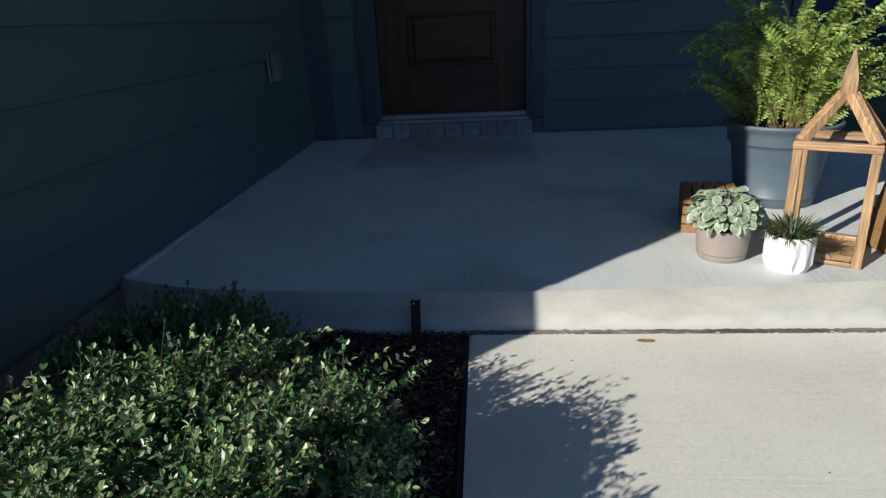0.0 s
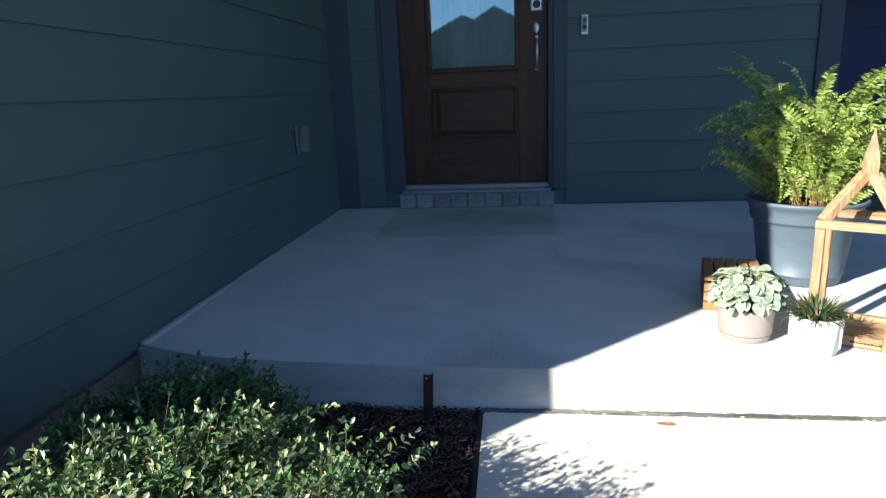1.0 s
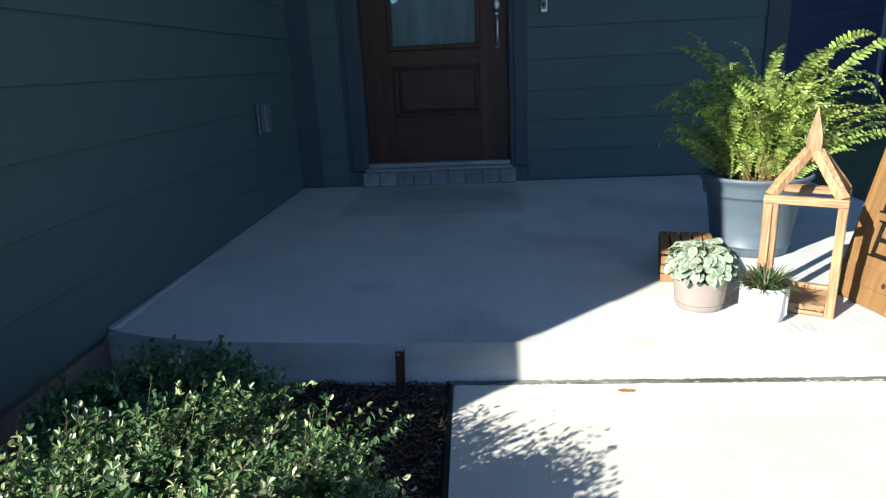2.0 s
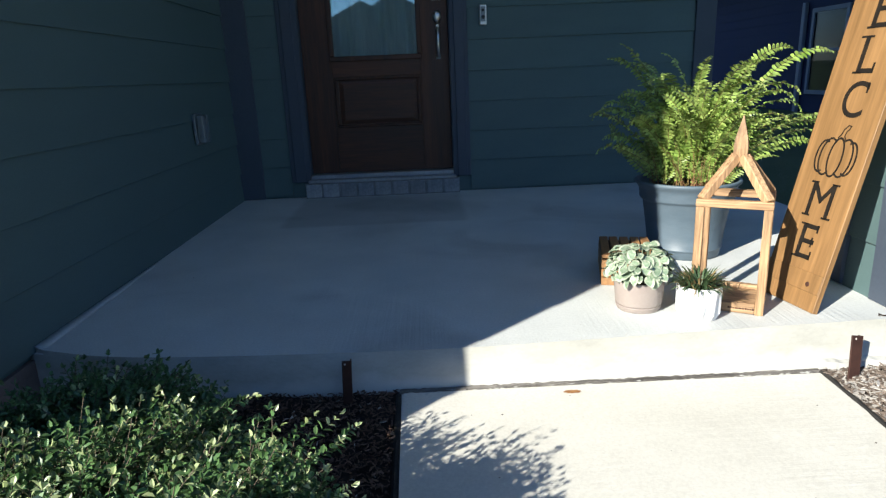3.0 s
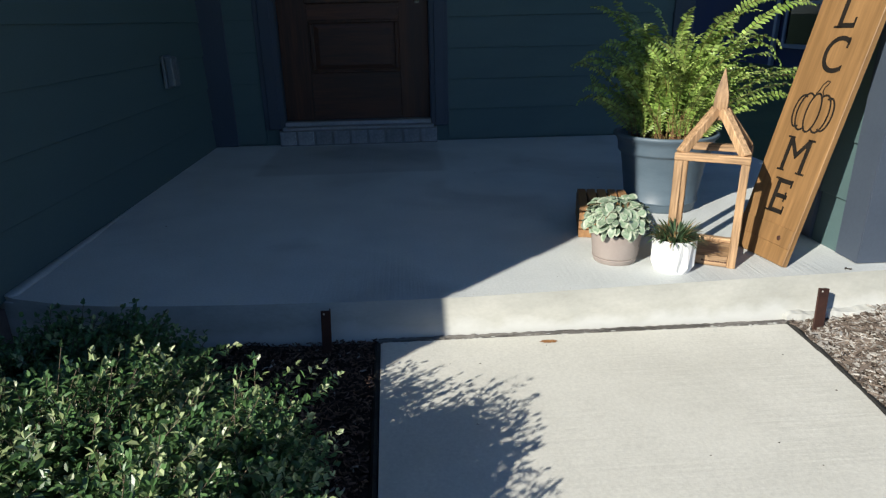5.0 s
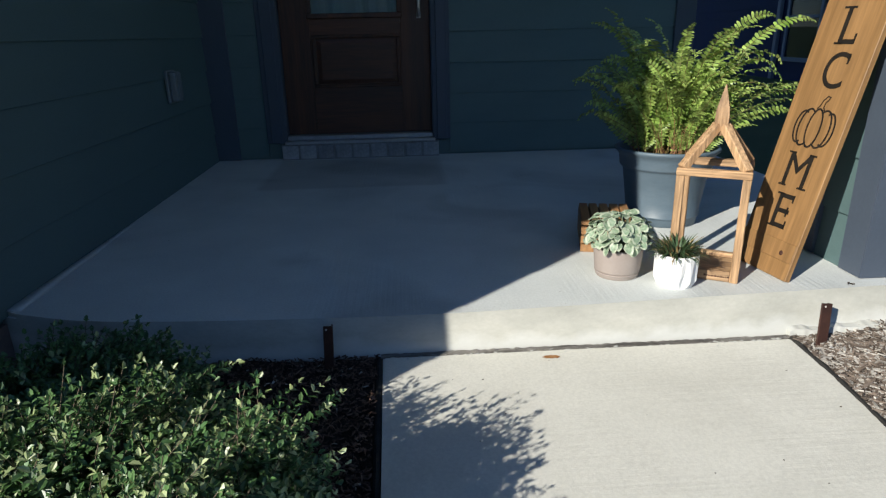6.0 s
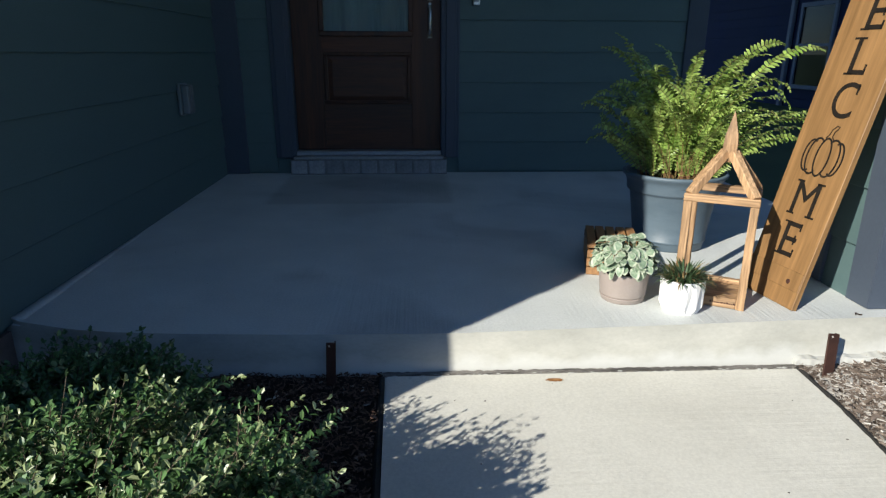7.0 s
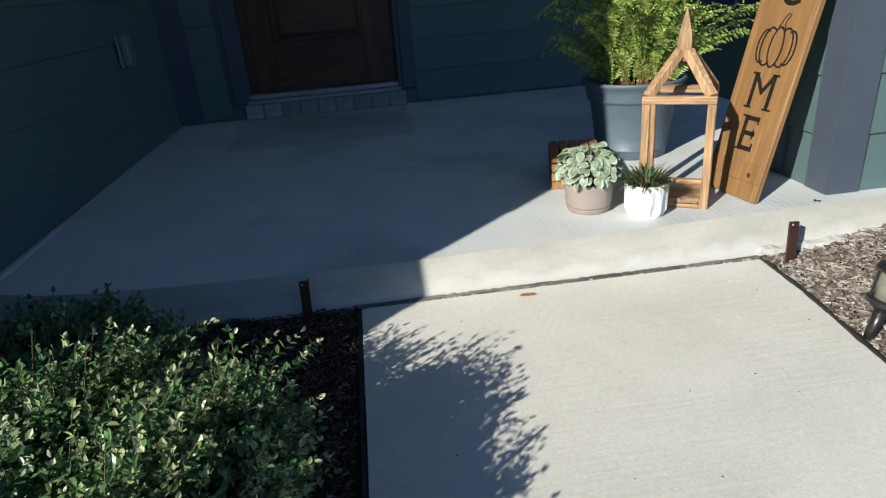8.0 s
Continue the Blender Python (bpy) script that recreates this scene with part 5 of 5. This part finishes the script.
# ---- leaning welcome sign ----
def letter_mesh(text, height, serifs):
    cu = bpy.data.curves.new("letter", "FONT")
    cu.body, cu.size, cu.align_x, cu.extrude = text, height / 0.72, "CENTER", 0.0006
    tmp = new("letter_source", cu)
    bpy.context.view_layer.update()
    me = bpy.data.meshes.new_from_object(tmp.evaluated_get(bpy.context.evaluated_depsgraph_get()))
    bpy.data.objects.remove(tmp)
    bm = bmesh.new()
    bm.from_mesh(me)
    xs, ys = [v.co.x for v in bm.verts], [v.co.y for v in bm.verts]
    cx, lo, hi = (min(xs) + max(xs)) / 2, min(ys), max(ys)
    sx = {"C": 0.88, "L": 0.98, "M": 0.94, "E": 1.02, "W": 0.94}[text]
    for v in bm.verts:
        v.co.x, v.co.y = (v.co.x - cx) * sx, (v.co.y - lo) * height / (hi - lo)
    half = (max(xs) - min(xs)) / 2 * sx
    for fx, fy, w, hh in serifs:                     # small slab serifs, in parts of half width and height
        box(bm, fx * half - w / 2, fx * half + w / 2, fy * height - hh / 2, fy * height + hh / 2, -0.0006, 0.0006)
    bmesh.ops.transform(bm, matrix=pose(0, 0, 0, 90), verts=bm.verts)
    return bm


def welcome_sign():
    bottom = Vector((2.305, 0.223, 0.0))               # middle of the bottom edge
    a, lean = radians(99), radians(13.9)
    left = Vector((math.cos(a), math.sin(a), 0))
    away = Vector((math.sin(a), -math.cos(a), 0))
    up = away * math.sin(lean) + Vector((0, 0, math.cos(lean)))
    X, Z = -left, up
    Y = Z.cross(X)
    m = Matrix(((X.x, Y.x, Z.x, bottom.x), (X.y, Y.y, Z.y, bottom.y), (X.z, Y.z, Z.z, bottom.z), (0, 0, 0, 1)))
    r = thing("welcome_sign", m, "tall stained wooden board lettered WELCOME, leaning on the pillar", "sign")
    W, H = 0.1165, 1.095
    part("board", boxed(-W, W, 0.0, 0.019, 0.004, H, 0.0015), M_SIGN, r, "orange-brown stained wooden board")
    part("foot_strip", boxed(-W + 0.001, W - 0.001, -0.0035, -0.0003, 0.060, 0.118, 0.001), M_SIGN, r)
    # dark disc laid on the strip to stand for its hole
    bm = bmesh.new()
    lathe(bm, [(0.0001, 0.0016), (0.006, 0.0016), (0.0075, 0.0004), (0.0078, 0.0)], 20)
    bmesh.ops.transform(bm, matrix=pose(0.066, -0.0037, 0.082, 90), verts=bm.verts)
    part("strip_hole", bm, M_RUST, r)
    e_ser = ((-0.9, 0.02, 0.03, 0.006), (-0.9, 0.98, 0.03, 0.006), (0.93, 0.12, 0.006, 0.026), (0.93, 0.9, 0.006, 0.024), (0.62, 0.5, 0.006, 0.03))
    l_ser = ((-0.86, 0.98, 0.044, 0.006), (-0.9, 0.02, 0.03, 0.006), (0.93, 0.14, 0.006, 0.03))
    m_ser = ((-0.9, 0.02, 0.03, 0.006), (0.9, 0.02, 0.034, 0.006), (-0.92, 0.98, 0.028, 0.006), (0.92, 0.98, 0.028, 0.006))
    w_ser = ((-0.92, 0.98, 0.034, 0.006), (0.92, 0.98, 0.034, 0.006), (0, 0.98, 0.03, 0.006))
    for text, z, ser in (("E", 0.150, e_ser), ("M", 0.280, m_ser), ("C", 0.584, ((0.86, 0.82, 0.006, 0.03),)), ("L", 0.713, l_ser), ("E", 0.842, e_ser), ("W", 0.966, w_ser)):
        ob = part("letter", letter_mesh(text, 0.107, ser), M_INK, r)
        ob.matrix_basis = pose(0.007, -0.0009, z)
    # pumpkin drawn in line in place of the O
    bm = bmesh.new()
    c = Vector((0.007, -0.0004, 0.465))

    def loop(cx, rx, rz, a0=0.0, a1=6.2832, n=40, cz=0.0, r0=0.0034):
        tube(bm, [c + 1.07 * Vector((0.87 * cx + 0.87 * rx * math.cos(a0 + (a1 - a0) * i / n), 0, cz + rz * math.sin(a0 + (a1 - a0) * i / n))) for i in range(n + 1)], r0, 5)
    loop(0.0, 0.027, 0.054)
    loop(-0.033, 0.031, 0.052, 0.9, 5.4)
    loop(0.033, 0.031, 0.052, -2.25, 2.25)
    loop(-0.054, 0.026, 0.045, 1.1, 5.2)
    loop(0.054, 0.026, 0.045, -2.05, 2.05)
    tube(bm, [c + 1.07 * Vector(v) for v in ((-0.012, 0, 0.053), (-0.004, 0, 0.063), (0.001, 0, 0.078), (0.012, 0, 0.09), (0.022, 0, 0.088), (0.018, 0, 0.08), (0.011, 0, 0.073), (0.009, 0, 0.06), (0.016, 0, 0.05))], 0.0022, 5)
    for v in bm.verts:                                # brushed on: hardly any thickness
        v.co.y = c.y + (v.co.y - c.y) * 0.15
    part("pumpkin_drawing", bm, M_INK, r, "black outline drawing of a pumpkin")
    return r


welcome_sign()


# ---- small garden light in the mulch ----
def path_light():
    r = thing("path_light", pose(2.272, -0.475, -0.122, 6, 11, 20), "small black garden light, frosted glass between dark bars", "garden light")
    bm = bmesh.new()
    tube(bm, [(0, 0, -0.05), (0, 0, 0.02), (0, 0, 0.078)], [0.006, 0.013, 0.015], 12)
    part("spike", bm, M_DARKPLASTIC, r, "", True)
    bm = bmesh.new()
    lathe(bm, [(0.0001, 0.074), (0.016, 0.074), (0.036, 0.09), (0.041, 0.092), (0.041, 0.102), (0.036, 0.104), (0.0001, 0.104)], 32)
    part("collar", bm, M_DARKPLASTIC, r)
    bm = bmesh.new()
    lathe(bm, [(0.0001, 0.1045), (0.029, 0.1045), (0.033, 0.168), (0.0001, 0.168)], 32)
    part("lens", bm, M_LIGHTGLASS, r, "frosted pale lens", True)
    for q in range(4):
        a = radians(45 + 90 * q)
        bm = bmesh.new()
        box(bm, -0.004, 0.004, -0.0025, 0.0025, 0, 0.0655, 0.001, m=pose(0.0345 * math.cos(a), 0.0345 * math.sin(a), 0.1035, 0, 0, math.degrees(a) + 90) @ pose(0, 0, 0, 3.5))
        part("bar", bm, M_DARKPLASTIC, r)
    bm = bmesh.new()
    lathe(bm, [(0.0001, 0.169), (0.044, 0.169), (0.047, 0.174), (0.043, 0.184), (0.02, 0.194), (0.0001, 0.196)], 32)
    part("cap", bm, M_DARKPLASTIC, r)
    return r


path_light()


# ---- houses beyond ----
def neighbour():
    X = 8.0
    r = thing("neighbour_house", pose(X, 0, 0), "navy blue sided house with pale window frames", "house")
    part("wall", boxed(0.02, 6.0, 2.0, 22.0, -0.4, 2.42), M_NEIGH, r)
    me = lap_board(20.0, 0.18, "siding_board", M_NEIGH)
    west = Matrix(((0, 1, 0, 0.02), (-1, 0, 0, 0), (0, 0, 1, 0), (0, 0, 0, 1)))
    for k in range(15):
        piece("siding_board", me, r, west @ pose(-22.0, 0, -0.38 + k * 0.18))
    bm = bmesh.new()
    prof = [(-0.5, 2.36), (-0.5, 2.54), (3.2, 4.3), (6.9, 2.54), (6.9, 2.36), (3.2, 4.1)]
    a = [bm.verts.new((x, 1.7, z)) for x, z in prof]
    b = [bm.verts.new((x, 22.3, z)) for x, z in prof]
    for i in range(6):
        bm.faces.new((a[i], a[(i + 1) % 6], b[(i + 1) % 6], b[i]))
    bm.faces.new(a)
    bm.faces.new(b[::-1])
    part("roof", bm, M_SHINGLE, r)
    part("soffit", boxed(-0.45, 0.0, 1.75, 22.2, 2.32, 2.357), M_SHINGLE, r)
    part("downspout", boxed(-0.07, -0.001, 9.92, 10.02, -0.38, 1.7, 0.01), M_PALETRIM, r)
    w = new("window")
    w.parent = r
    y0, y1, z0, z1 = 8.75, 9.75, 0.15, 1.58
    for a0, a1, b0, b1 in ((y0, y1, z0, z0 + 0.07), (y0, y1, z1 - 0.07, z1), (y0, y0 + 0.07, z0 + 0.0705, z1 - 0.0705), (y1 - 0.07, y1, z0 + 0.0705, z1 - 0.0705), (y0 + 0.0705, y1 - 0.0705, 0.86, 0.91)):
        part("frame", boxed(-0.04, 0.0, a0, a1, b0, b1, 0.004), M_PALETRIM, w)
    part("pane", boxed(-0.012, -0.006, y0 + 0.071, y1 - 0.071, z0 + 0.071, z1 - 0.071), M_WINGLASS, w)
    part("blind", boxed(-0.004, -0.002, y0 + 0.072, y1 - 0.072, z0 + 0.072, z1 - 0.072), M_NEIGH, w)
    return r


neighbour()


def gable_house():
    r = thing("gabled_house", pose(0, -30.5, 0), "brown-grey house with two shingled gables over the street", "house")
    part("wall", boxed(-9, 6, -8, 0, -0.3, 3.2), M_STUCCO, r)
    for cx, peak, half, eave, y0 in ((-0.35, 5.22, 4.2, 2.8, 0.35), (-2.1, 4.82, 3.9, 2.9, 0.6)):
        bm = bmesh.new()
        prof = [(cx - half, eave), (cx, peak), (cx + half, eave), (cx + half, -0.3), (cx - half, -0.3)]
        a = [bm.verts.new((x, y0, z)) for x, z in prof]
        b = [bm.verts.new((x, -8.2, z)) for x, z in prof]
        for i in range(5):
            bm.faces.new((a[i], a[(i + 1) % 5], b[(i + 1) % 5], b[i]))
        bm.faces.new(a).material_index = 1
        bm.faces.new(b[::-1])
        part("gable_roof", bm, [M_SHINGLE, M_STUCCO], r)
    return r


gable_house()
